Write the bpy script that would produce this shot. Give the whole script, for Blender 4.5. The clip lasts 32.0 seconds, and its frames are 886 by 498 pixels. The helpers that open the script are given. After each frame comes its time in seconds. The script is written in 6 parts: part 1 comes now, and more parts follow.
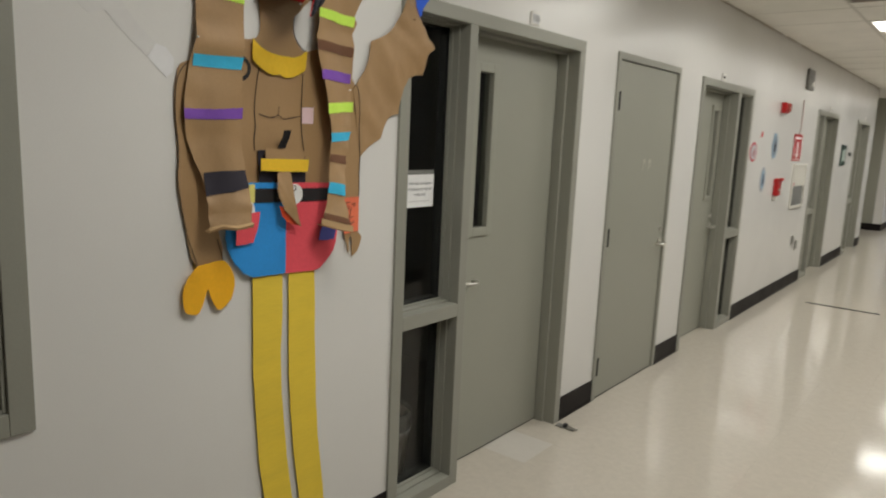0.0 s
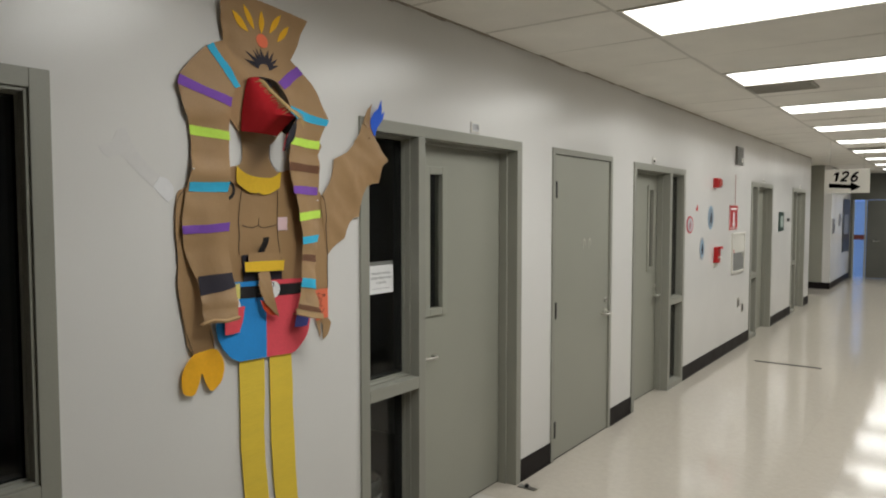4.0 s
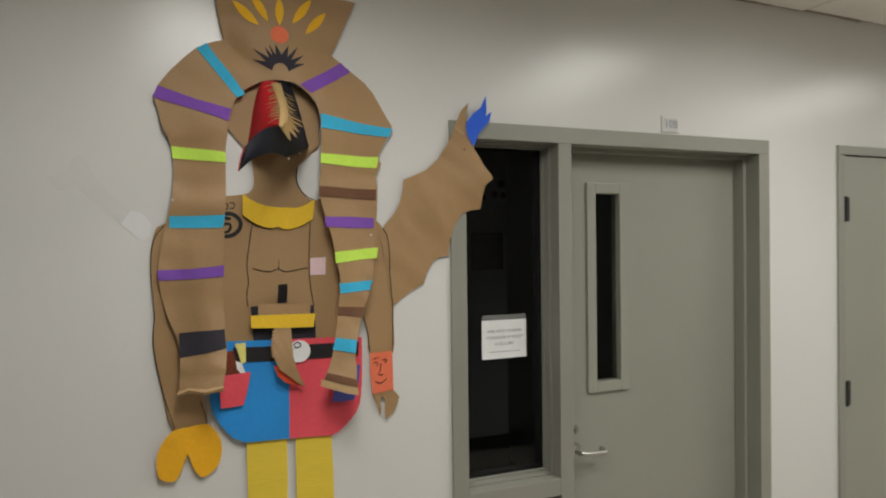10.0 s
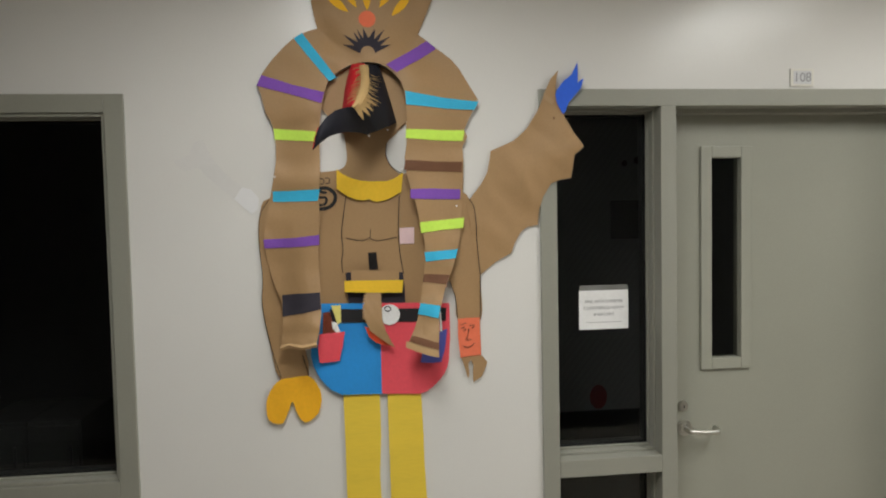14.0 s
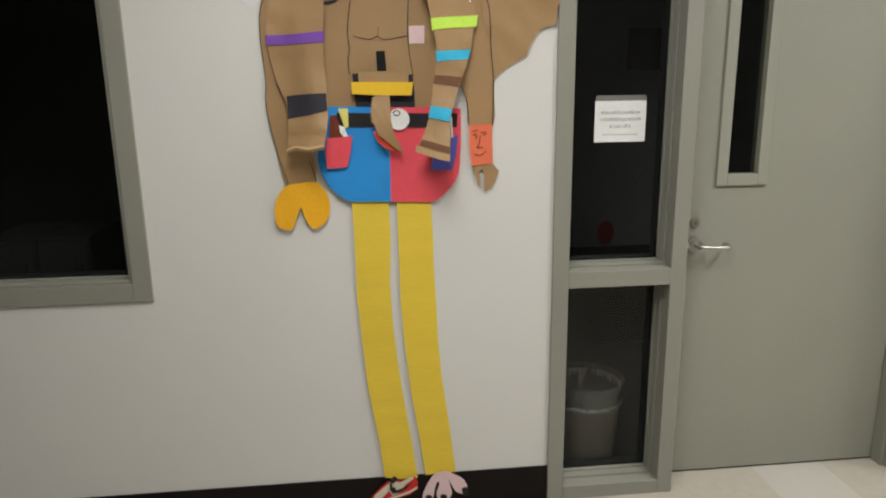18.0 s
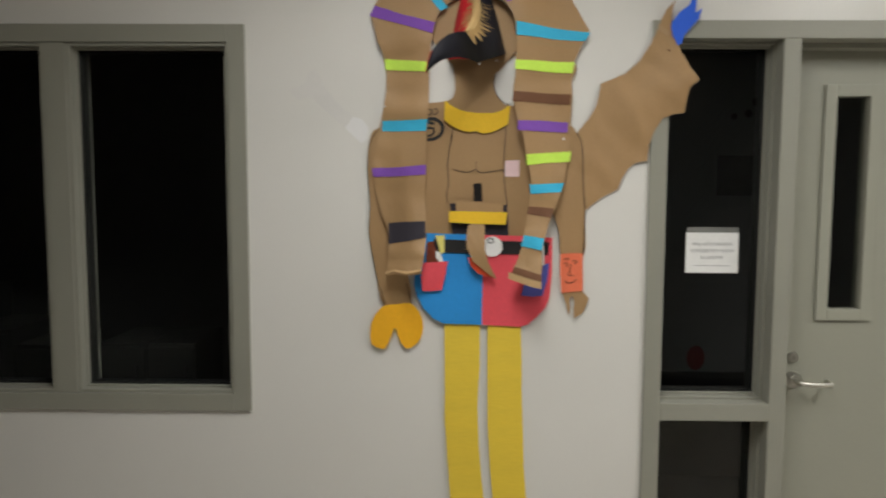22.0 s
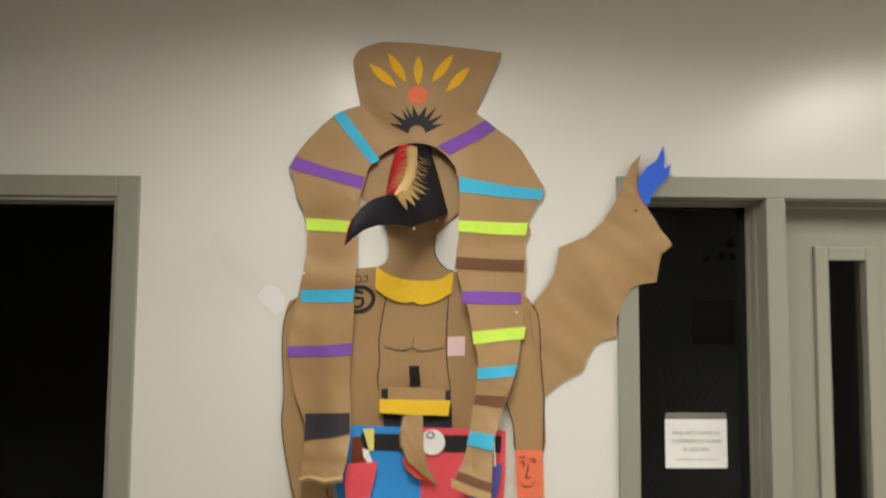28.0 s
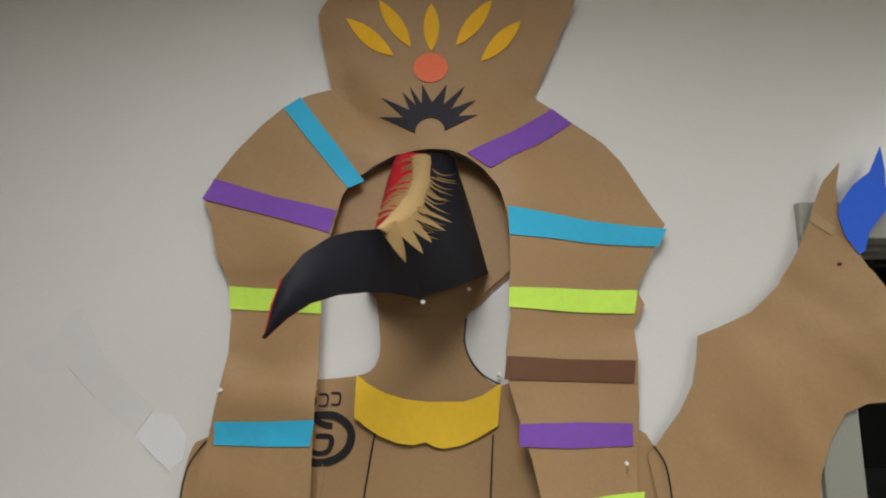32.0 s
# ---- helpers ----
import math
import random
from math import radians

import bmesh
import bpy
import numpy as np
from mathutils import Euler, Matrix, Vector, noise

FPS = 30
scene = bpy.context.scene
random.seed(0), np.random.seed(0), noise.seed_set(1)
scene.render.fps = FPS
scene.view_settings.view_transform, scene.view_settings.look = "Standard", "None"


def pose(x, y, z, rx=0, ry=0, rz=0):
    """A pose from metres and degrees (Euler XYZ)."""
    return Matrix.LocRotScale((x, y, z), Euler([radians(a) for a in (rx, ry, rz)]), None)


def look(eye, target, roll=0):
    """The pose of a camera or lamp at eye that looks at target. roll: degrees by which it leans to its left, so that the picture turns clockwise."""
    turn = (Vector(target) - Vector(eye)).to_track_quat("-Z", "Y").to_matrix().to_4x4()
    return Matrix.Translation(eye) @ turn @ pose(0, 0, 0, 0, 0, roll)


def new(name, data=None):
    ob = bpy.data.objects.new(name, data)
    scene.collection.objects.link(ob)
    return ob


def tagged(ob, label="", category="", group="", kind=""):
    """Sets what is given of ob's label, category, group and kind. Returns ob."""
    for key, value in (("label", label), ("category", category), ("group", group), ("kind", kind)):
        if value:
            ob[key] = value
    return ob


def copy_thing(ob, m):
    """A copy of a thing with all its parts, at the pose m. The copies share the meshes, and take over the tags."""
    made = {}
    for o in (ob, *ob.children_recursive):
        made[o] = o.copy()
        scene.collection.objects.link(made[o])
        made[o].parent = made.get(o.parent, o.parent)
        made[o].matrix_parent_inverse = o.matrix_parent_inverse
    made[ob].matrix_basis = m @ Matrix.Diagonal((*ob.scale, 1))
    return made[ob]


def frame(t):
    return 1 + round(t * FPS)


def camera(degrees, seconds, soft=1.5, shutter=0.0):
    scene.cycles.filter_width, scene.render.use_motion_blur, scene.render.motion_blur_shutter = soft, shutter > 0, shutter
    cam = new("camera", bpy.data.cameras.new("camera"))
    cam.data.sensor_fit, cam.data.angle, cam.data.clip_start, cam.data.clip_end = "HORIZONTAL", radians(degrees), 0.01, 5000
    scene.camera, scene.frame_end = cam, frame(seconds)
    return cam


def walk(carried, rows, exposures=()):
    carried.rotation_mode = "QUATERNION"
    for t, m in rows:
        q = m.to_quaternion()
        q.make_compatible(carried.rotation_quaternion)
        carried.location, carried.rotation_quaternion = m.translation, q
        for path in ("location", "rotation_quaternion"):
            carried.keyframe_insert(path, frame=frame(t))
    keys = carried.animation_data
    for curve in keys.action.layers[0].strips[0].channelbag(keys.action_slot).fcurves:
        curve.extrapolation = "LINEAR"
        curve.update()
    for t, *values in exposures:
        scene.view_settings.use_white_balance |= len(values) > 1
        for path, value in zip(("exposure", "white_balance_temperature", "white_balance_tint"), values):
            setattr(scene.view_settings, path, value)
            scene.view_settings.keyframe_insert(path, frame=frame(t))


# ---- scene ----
cam = camera(65.20, 32.0, soft=2.0, shutter=0.5)
PATH = [
    (0, (1.892, 0.681, 1.687), (0.668, 2.227, 1.358), 2.55),
    (0.5, (1.946, 0.555, 1.703), (0.782, 2.157, 1.428), 1.51),
    (1, (2.002, 0.538, 1.721), (0.816, 2.129, 1.475), 1.56),
    (1.5, (2.125, 0.557, 1.716), (0.889, 2.111, 1.475), 1.36),
    (2, (2.170, 0.539, 1.735), (0.933, 2.099, 1.553), 1.32),
    (2.5, (2.221, 0.421, 1.750), (1.031, 2.026, 1.660), 0.50),
    (4.5, (2.263, 0.359, 1.778), (1.075, 1.964, 1.660), -0.22),
    (5, (2.305, 0.387, 1.765), (1.037, 1.929, 1.642), -0.39),
    (5.5, (2.318, 0.462, 1.772), (1.057, 2.006, 1.623), -0.90),
    (6, (2.248, 0.570, 1.777), (0.984, 2.112, 1.616), -1.37),
    (6.5, (2.225, 0.685, 1.779), (0.940, 2.212, 1.646), -1.44),
    (7, (2.280, 0.890, 1.776), (0.847, 2.284, 1.743), -0.84),
    (7.5, (2.305, 1.047, 1.787), (0.798, 2.361, 1.736), -0.67),
    (8, (2.224, 1.192, 1.788), (0.678, 2.462, 1.785), -1.91),
    (8.5, (2.217, 1.335, 1.769), (0.610, 2.525, 1.777), -1.42),
    (9, (2.287, 1.531, 1.792), (0.551, 2.524, 1.753), 0.46),
    (9.5, (2.269, 1.655, 1.791), (0.478, 2.542, 1.733), 0.72),
    (10, (2.206, 1.773, 1.798), (0.368, 2.562, 1.779), -0.65),
    (10.5, (2.201, 1.905, 1.792), (0.301, 2.527, 1.762), 0.65),
    (11, (2.220, 2.031, 1.814), (0.267, 2.459, 1.753), 1.07),
    (11.5, (2.257, 2.027, 1.824), (0.297, 2.427, 1.818), -0.68),
    (12, (2.300, 2.000, 1.829), (0.334, 2.370, 1.831), -1.93),
    (12.5, (2.310, 2.065, 1.813), (0.335, 2.378, 1.759), -1.12),
    (13, (2.335, 2.135, 1.801), (0.347, 2.346, 1.756), 0.50),
    (13.5, (2.369, 2.138, 1.813), (0.382, 2.359, 1.743), -0.53),
    (15.5, (2.372, 2.140, 1.688), (0.391, 2.337, 1.490), -1.10),
    (16, (2.354, 2.126, 1.668), (0.380, 2.319, 1.412), -0.99),
    (16.5, (2.346, 2.125, 1.651), (0.379, 2.315, 1.343), -0.81),
    (17, (2.345, 2.129, 1.621), (0.385, 2.329, 1.275), -0.79),
    (17.5, (2.338, 2.123, 1.600), (0.391, 2.324, 1.187), -0.69),
    (18, (2.332, 2.114, 1.574), (0.398, 2.315, 1.108), -0.77),
    (18.5, (2.328, 2.119, 1.553), (0.406, 2.314, 1.036), -0.73),
    (19, (2.347, 2.160, 1.497), (0.446, 2.308, 0.895), -0.94),
    (19.5, (2.330, 2.116, 1.505), (0.437, 2.292, 0.883), -0.84),
    (20, (2.329, 2.105, 1.512), (0.412, 2.275, 0.967), -0.75),
    (20.5, (2.327, 2.079, 1.573), (0.373, 2.239, 1.177), -0.20),
    (21, (2.337, 2.079, 1.673), (0.377, 2.241, 1.312), -0.21),
    (21.5, (2.322, 2.045, 1.675), (0.353, 2.283, 1.417), -0.48),
    (22, (2.389, 2.071, 1.648), (0.396, 2.049, 1.482), 0.24),
    (22.5, (2.391, 2.064, 1.637), (0.402, 1.940, 1.465), 1.29),
    (23, (2.379, 2.046, 1.600), (0.406, 1.866, 1.330), 5.20),
    (23.5, (2.367, 2.039, 1.657), (0.409, 1.767, 1.350), 5.11),
    (24, (2.326, 2.038, 1.657), (0.348, 1.958, 1.371), 0.79),
    (24.5, (2.244, 2.071, 1.667), (0.258, 2.123, 1.434), -2.24),
    (25, (2.239, 2.085, 1.682), (0.253, 2.224, 1.493), -0.31),
    (25.5, (2.237, 2.106, 1.724), (0.246, 2.262, 1.609), -0.06),
    (27.5, (2.162, 2.111, 1.839), (0.170, 2.290, 1.825), 0.20),
    (28, (1.997, 2.184, 1.872), (0.002, 2.240, 2.005), 0.40),
    (28.5, (1.786, 2.220, 1.875), (-0.206, 2.215, 2.057), -0.94),
    (29, (1.583, 2.171, 1.894), (-0.397, 2.260, 2.157), -2.31),
    (29.5, (1.411, 2.205, 1.912), (-0.569, 2.206, 2.199), -0.97),
    (30, (1.264, 2.280, 1.923), (-0.708, 2.139, 2.224), 0.11),
    (30.5, (1.187, 2.244, 1.949), (-0.775, 2.135, 2.318), 0.75),
    (31, (1.135, 2.178, 1.946), (-0.831, 2.189, 2.317), -1.00),
    (31.5, (1.113, 2.174, 1.946), (-0.851, 2.142, 2.323), 0.19),
    (32, (1.090, 2.199, 1.944), (-0.875, 2.168, 2.318), -0.14),
]
EXPOSURES = [(0, -0.05, 6800, 10), (2, -0.08, 6500, 10), (4.5, -0.04, 6550, 10), (6, -0.12, 6650, 10), (8, -0.03, 6700, 10), (10, -0.05, 6700, 10), (11, -0.02, 6600, 10), (13, 0.10, 6600, 10), (16, 0.26, 6650, 10), (18, 0.34, 6650, 10), (19, 0.36, 6550, 10), (21, 0.31, 6600, 10), (22, 0.14, 6700, 10), (23, 0.70, 6900, 10), (23.5, 0.91, 6900, 10), (24, 0.96, 6900, 10), (24.5, 0.84, 7000, 10), (25, 0.66, 7000, 10), (28, 0.49, 7200, 10), (30, 0.37, 6600, 10), (31, 0.34, 6550, 10), (32, 0.15, 6450, 10)]
walk(cam, [(t, look(eye, target, roll)) for t, eye, target, roll in PATH], EXPOSURES)


WORLD = bpy.data.worlds.new("World")
scene.world = WORLD
WORLD.use_nodes = True
WORLD.node_tree.nodes["Background"].inputs[0].default_value = (0.5, 0.6, 0.8, 1)
WORLD.node_tree.nodes["Background"].inputs[1].default_value = 0.02

# plan: the wall with the doors is the plane x = 0, the corridor runs along y
CEIL, WIDE, SOUTH, NORTH = 2.82, 2.95, -5.0, 25.0
LAMP_X, LAMP_LONG, LAMP_DEEP, BAY = 0.80, 1.22, 0.6, 2.02
LAMP_Y = [3.80 + BAY * i for i in (-1, 0, 1, 2, 3, 4, 5, 6, 7, 8, 9)]
LAMP_POWER = 18.7
for ly in LAMP_Y:
    light = bpy.data.lights.new("troffer_light", "AREA")
    light.shape, light.size, light.size_y, light.energy = "RECTANGLE", LAMP_LONG - 0.1, LAMP_DEEP - 0.08, LAMP_POWER
    light.color = (0.985, 1.0, 0.965)
    light.spread = radians(167)
    ob = new("troffer_light", light)
    ob.matrix_world = pose(LAMP_X + LAMP_LONG / 2, ly + LAMP_DEEP / 2, CEIL - 0.025)


# ---- materials ----
def mat(name, colour, rough=0.5, metal=0.0, vary=0.12, scale=6.0, fine=60.0, bump=0.1, coat=0.0, wavy=0.0, stretch=(1, 1, 1), ior=1.5, swell_deep=0.004):
    """A surface with two scales of colour change, uneven gloss and fine relief."""
    m = bpy.data.materials.new(name)
    m.use_nodes = True
    ns, ln = m.node_tree.nodes, m.node_tree.links
    b = ns["Principled BSDF"]
    tc = ns.new("ShaderNodeTexCoord")
    info = ns.new("ShaderNodeObjectInfo")
    big, small = ns.new("ShaderNodeTexNoise"), ns.new("ShaderNodeTexNoise")
    big.inputs["Scale"].default_value, big.inputs["Detail"].default_value = scale, 4.0
    small.inputs["Scale"].default_value, small.inputs["Detail"].default_value = fine, 3.0
    shift = ns.new("ShaderNodeVectorMath")
    shift.operation = "ADD"
    ln.new(tc.outputs["Object"], shift.inputs[0])
    ln.new(info.outputs["Random"], shift.inputs[1])
    size = ns.new("ShaderNodeVectorMath")
    size.operation = "MULTIPLY"
    size.inputs[1].default_value = stretch
    ln.new(shift.outputs[0], size.inputs[0])
    for n in (big, small):
        ln.new(size.outputs[0], n.inputs["Vector"])
    mix = ns.new("ShaderNodeMath")
    mix.operation = "MULTIPLY_ADD"
    mix.inputs[1].default_value = 0.6
    ln.new(big.outputs["Fac"], mix.inputs[0])
    half = ns.new("ShaderNodeMath")
    half.operation = "MULTIPLY"
    half.inputs[1].default_value = 0.4
    ln.new(small.outputs["Fac"], half.inputs[0])
    ln.new(half.outputs[0], mix.inputs[2])
    ramp = ns.new("ShaderNodeValToRGB")
    lo, hi = [c * (1 - vary) for c in colour], [min(1, c * (1 + vary)) for c in colour]
    ramp.color_ramp.elements[0].position, ramp.color_ramp.elements[1].position = 0.3, 0.7
    ramp.color_ramp.elements[0].color, ramp.color_ramp.elements[1].color = (*lo, 1), (*hi, 1)
    ln.new(mix.outputs[0], ramp.inputs[0])
    ln.new(ramp.outputs[0], b.inputs["Base Color"])
    b.inputs["Metallic"].default_value, b.inputs["IOR"].default_value = metal, ior
    b.inputs["Coat Weight"].default_value, b.inputs["Coat Roughness"].default_value = coat, 0.12
    gloss = ns.new("ShaderNodeMapRange")
    gloss.inputs["To Min"].default_value, gloss.inputs["To Max"].default_value = max(0.02, rough * 0.8), min(1, rough * 1.2)
    ln.new(big.outputs["Fac"], gloss.inputs["Value"])
    ln.new(gloss.outputs[0], b.inputs["Roughness"])
    if bump:
        bp = ns.new("ShaderNodeBump")
        bp.inputs["Strength"].default_value, bp.inputs["Distance"].default_value = bump, 0.004
        ln.new(small.outputs["Fac"], bp.inputs["Height"])
        if wavy:
            swell = ns.new("ShaderNodeBump")
            swell.inputs["Strength"].default_value, swell.inputs["Distance"].default_value = wavy, swell_deep
            ln.new(big.outputs["Fac"], swell.inputs["Height"])
            ln.new(swell.outputs[0], bp.inputs["Normal"])
        ln.new(bp.outputs[0], b.inputs["Normal"])
    return m


def glow(name, colour, strength):
    m = bpy.data.materials.new(name)
    m.use_nodes = True
    b = m.node_tree.nodes["Principled BSDF"]
    b.inputs["Base Color"].default_value = (*colour, 1)
    b.inputs["Emission Color"].default_value, b.inputs["Emission Strength"].default_value = (*colour, 1), strength
    return m


def clear(name, tint=(1, 1, 1), rough=0.0):
    m = bpy.data.materials.new(name)
    m.use_nodes = True
    b = m.node_tree.nodes["Principled BSDF"]
    b.inputs["Base Color"].default_value, b.inputs["Transmission Weight"].default_value = (*tint, 1), 1.0
    b.inputs["Roughness"].default_value, b.inputs["IOR"].default_value = rough, 1.3
    return m


WALL = mat("wall_paint", (0.75, 0.738, 0.715), 0.24, vary=0.03, scale=1.6, fine=240, bump=0.06, wavy=0.15)
# low base colour stands for the missing light in the rooms
ROOMWALL = mat("dark_wall", (0.10, 0.10, 0.102), 0.6, vary=0.04, scale=1.0, fine=120)
STEEL = mat("frame_paint", (0.305, 0.303, 0.26), 0.4, vary=0.05, scale=3, fine=150, bump=0.06)
LEAF = mat("door_paint", (0.33, 0.33, 0.277), 0.42, vary=0.05, scale=2, fine=180, bump=0.06)
BASE = mat("rubber_base", (0.009, 0.006, 0.0062), 0.5, vary=0.2, scale=4, ior=1.28)
TILE = mat("vinyl_tile", (0.52, 0.475, 0.41), 0.1, vary=0.055, scale=26, fine=110, bump=0.012, wavy=0.3, swell_deep=0.0006, ior=1.42)
CEILTILE = mat("ceiling_tile", (0.9, 0.87, 0.81), 0.9, vary=0.06, scale=3, fine=130, bump=0.5)
GRID = mat("ceiling_grid", (0.66, 0.63, 0.57), 0.5, vary=0.05)
CHROME = mat("satin_chrome", (0.55, 0.54, 0.5), 0.34, 1.0, vary=0.05, bump=0.02)
BLACK = mat("black_plastic", (0.012, 0.012, 0.013), 0.4, vary=0.2)
GLASS = clear("window_glass", (0.74, 0.76, 0.74))
DIFFUSER = glow("lamp_diffuser", (1.0, 0.99, 0.95), 3.0)


# ---- mesh helpers ----
def mesh_ob(name, bm, material, smooth=False):
    me = bpy.data.meshes.new(name)
    bmesh.ops.recalc_face_normals(bm, faces=bm.faces)
    if smooth:
        for e in bm.edges:
            e.smooth = len(e.link_faces) != 2 or e.calc_face_angle(0.0) < 0.9
    bm.to_mesh(me)
    bm.free()
    me.materials.append(material)
    if smooth:
        me.polygons.foreach_set("use_smooth", [True] * len(me.polygons))
        me.update()
    return new(name, me)


def part(name, bm, material, parent, label="", smooth=False):
    ob = mesh_ob(name, bm, material, smooth)
    ob.parent = parent
    ob.matrix_parent_inverse = parent.matrix_world.inverted() if parent.type == "EMPTY" else Matrix()
    if label:
        ob["label"] = label
    return ob


def thing(name, at, label, category, group="", kind=""):
    """An empty at the base of a thing, for its parts."""
    ob = new(name)
    ob.empty_display_size = 0.05
    ob.matrix_world = Matrix.Translation(at)
    return tagged(ob, label, category, group, kind)


def box(bm, x0, x1, y0, y1, z0, z1, bevel=0.0):
    g = bmesh.ops.create_cube(bm, size=1.0, matrix=Matrix.Translation(((x0 + x1) / 2, (y0 + y1) / 2, (z0 + z1) / 2)) @ Matrix.Diagonal((abs(x1 - x0), abs(y1 - y0), abs(z1 - z0), 1)))
    if bevel:
        edges = list({e for v in g["verts"] for e in v.link_edges})
        bmesh.ops.bevel(bm, geom=edges, offset=bevel, segments=2, affect="EDGES", profile=0.6)
    return bm


def boxes(*specs, bevel=0.0):
    bm = bmesh.new()
    for s in specs:
        box(bm, *s, bevel=bevel)
    return bm


def rod(bm, a, b, r, r2=None, n=16):
    a, b = Vector(a), Vector(b)
    m = Matrix.Translation((a + b) / 2) @ (b - a).to_track_quat("Z", "Y").to_matrix().to_4x4()
    bmesh.ops.create_cone(bm, cap_ends=True, segments=n, radius1=r, radius2=r if r2 is None else r2, depth=(b - a).length, matrix=m)
    return bm


def tube(bm, pts, r, n=10):
    """A round bar along a bent line."""
    pts = [Vector(p) for p in pts]
    rings = []
    for i, p in enumerate(pts):
        d = (pts[min(i + 1, len(pts) - 1)] - pts[max(i - 1, 0)]).normalized()
        side = d.cross(Vector((0, 0, 1)) if abs(d.z) < 0.9 else Vector((0, 1, 0))).normalized()
        up = side.cross(d)
        rings.append([bm.verts.new(p + r * (math.cos(k * 2 * math.pi / n) * side + math.sin(k * 2 * math.pi / n) * up)) for k in range(n)])
    for a, b in zip(rings, rings[1:]):
        for k in range(n):
            bm.faces.new((a[k], a[(k + 1) % n], b[(k + 1) % n], b[k]))
    bm.faces.new(rings[0])
    bm.faces.new(rings[-1])
    return bm


# ---- large structure ----
WT = 0.16
OPEN = [(0.108, 1.372, 0.872, 2.207), (2.746, 4.254, 0.0, 2.222), (4.685, 5.725, 0.0, 2.222), (6.2, 7.63, 0.0, 2.21), (10.56, 11.95, 0.0, 2.19), (13.58, 14.88, 0.0, 2.19)]
WALL_END, CROSS_END = 15.45, 18.4


def pierced(y0, y1, holes, x0, x1, top):
    bm = bmesh.new()
    at = y0
    for a, b, z0, z1 in holes:
        box(bm, x0, x1, at, a, 0, top)
        box(bm, x0, x1, a, b, z1, top)
        if z0 > 0:
            box(bm, x0, x1, a, b, 0, z0)
        at = b
    box(bm, x0, x1, at, y1, 0, top)
    bmesh.ops.remove_doubles(bm, verts=bm.verts, dist=1e-5)
    return bm


def setting(name, bm, material, label, category):
    return tagged(mesh_ob(name, bm, material), label, category, kind="structure")


setting("wall_west", pierced(SOUTH, WALL_END, OPEN, -WT, 0, CEIL + 0.1), WALL, "glossy off-white painted corridor wall with doors", "wall")
setting("wall_north_west", boxes((-WT, 0, CROSS_END, NORTH, 0, CEIL + 0.1)), WALL, "off-white painted wall beyond the side passage", "wall")
setting("wall_side_passage", boxes((-3.0, -WT, CROSS_END, CROSS_END + 0.15, 0, CEIL + 0.1)), LEAF, "grey-green painted end wall of a side passage", "wall")
setting("wall_side_passage_south", boxes((-3.0, -WT, WALL_END - 0.15, WALL_END, 0, CEIL + 0.1)), WALL, "off-white wall of a side passage", "wall")
EASTWALL = mat("east_wall_paint", (0.13, 0.13, 0.127), 0.5, vary=0.05, scale=1.2, fine=150)
setting("wall_east", boxes((WIDE, WIDE + WT, SOUTH, NORTH, 0, CEIL + 0.1)), EASTWALL, "plain dark painted corridor wall", "wall")
setting("wall_south", boxes((-WT, WIDE + WT, SOUTH - WT, SOUTH, 0, CEIL + 0.1)), ROOMWALL, "plain dark corridor end wall", "wall")
setting("wall_north", boxes((-WT, WIDE + WT, NORTH, NORTH + WT, 0, CEIL + 0.1)), WALL, "plain off-white corridor end wall", "wall")
setting("floor", boxes((-3.2, WIDE + WT, SOUTH, NORTH, -0.08, -0.003)), TILE, "waxed cream vinyl tile corridor floor", "floor")
setting("ceiling", boxes((-3.2, WIDE + WT, SOUTH, NORTH, CEIL + 0.025, CEIL + 0.08)), CEILTILE, "suspended ceiling of white mineral tiles", "ceiling")
# near-black colour puts the darkness of the unlit rooms into the surface
ROOM_SHADE = mat("room_shade", (0.02, 0.02, 0.022), 0.95, vary=0.25, scale=8, fine=300, bump=0.5)
setting("floor_room", boxes((-3.05, -WT, SOUTH, WALL_END - 0.15, -0.002, 0.006)), ROOM_SHADE, "near-black floor of the unlit rooms, their darkness in its colour", "floor")
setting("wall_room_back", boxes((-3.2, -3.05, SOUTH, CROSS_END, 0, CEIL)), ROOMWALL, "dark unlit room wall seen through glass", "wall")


# ---- the paper figure on the wall ----
def paper(name, colour, rough=0.85, vary=0.08, scale=5.0, fine=90.0, bump=0.12, stretch=(1, 1, 1), wavy=0.0):
    return mat(name, colour, rough, vary=vary, scale=scale, fine=fine, bump=bump, stretch=stretch, wavy=wavy, swell_deep=0.02)


KRAFT = paper("kraft_paper", (0.383, 0.234, 0.11), 0.6, 0.09, 3.5, 160.0, 0.08, (1, 1, 1), 0.25)
KRAFT_BACK = paper("kraft_paper_underside", (0.54, 0.35, 0.175), 0.7, 0.10)
CYAN = paper("cyan_paper", (0.0405, 0.47, 0.745))
PURPLE = paper("purple_paper", (0.211, 0.0778, 0.437))
LIME = paper("lime_paper", (0.583, 0.86, 0.113))
BROWN = paper("brown_paper", (0.154, 0.068, 0.034))
NAVY = paper("navy_paper", (0.028, 0.024, 0.036))
INK = paper("black_paper", (0.0146, 0.013, 0.0146))
MUSTARD = paper("mustard_paper", (0.95, 0.52, 0.025))
YELLOW = paper("yellow_paper", (0.84, 0.53, 0.03))
CREPE = paper("yellow_crepe_paper", (0.86, 0.62, 0.06), 0.8, 0.07, 3.0, 45.0, 0.2, (1, 0.5, 4.0))
CORAL = paper("coral_paper", (0.86, 0.194, 0.0972))
RED = paper("red_paper", (0.55, 0.009, 0.018))
ROSE = paper("rose_paper", (0.842, 0.0891, 0.121))
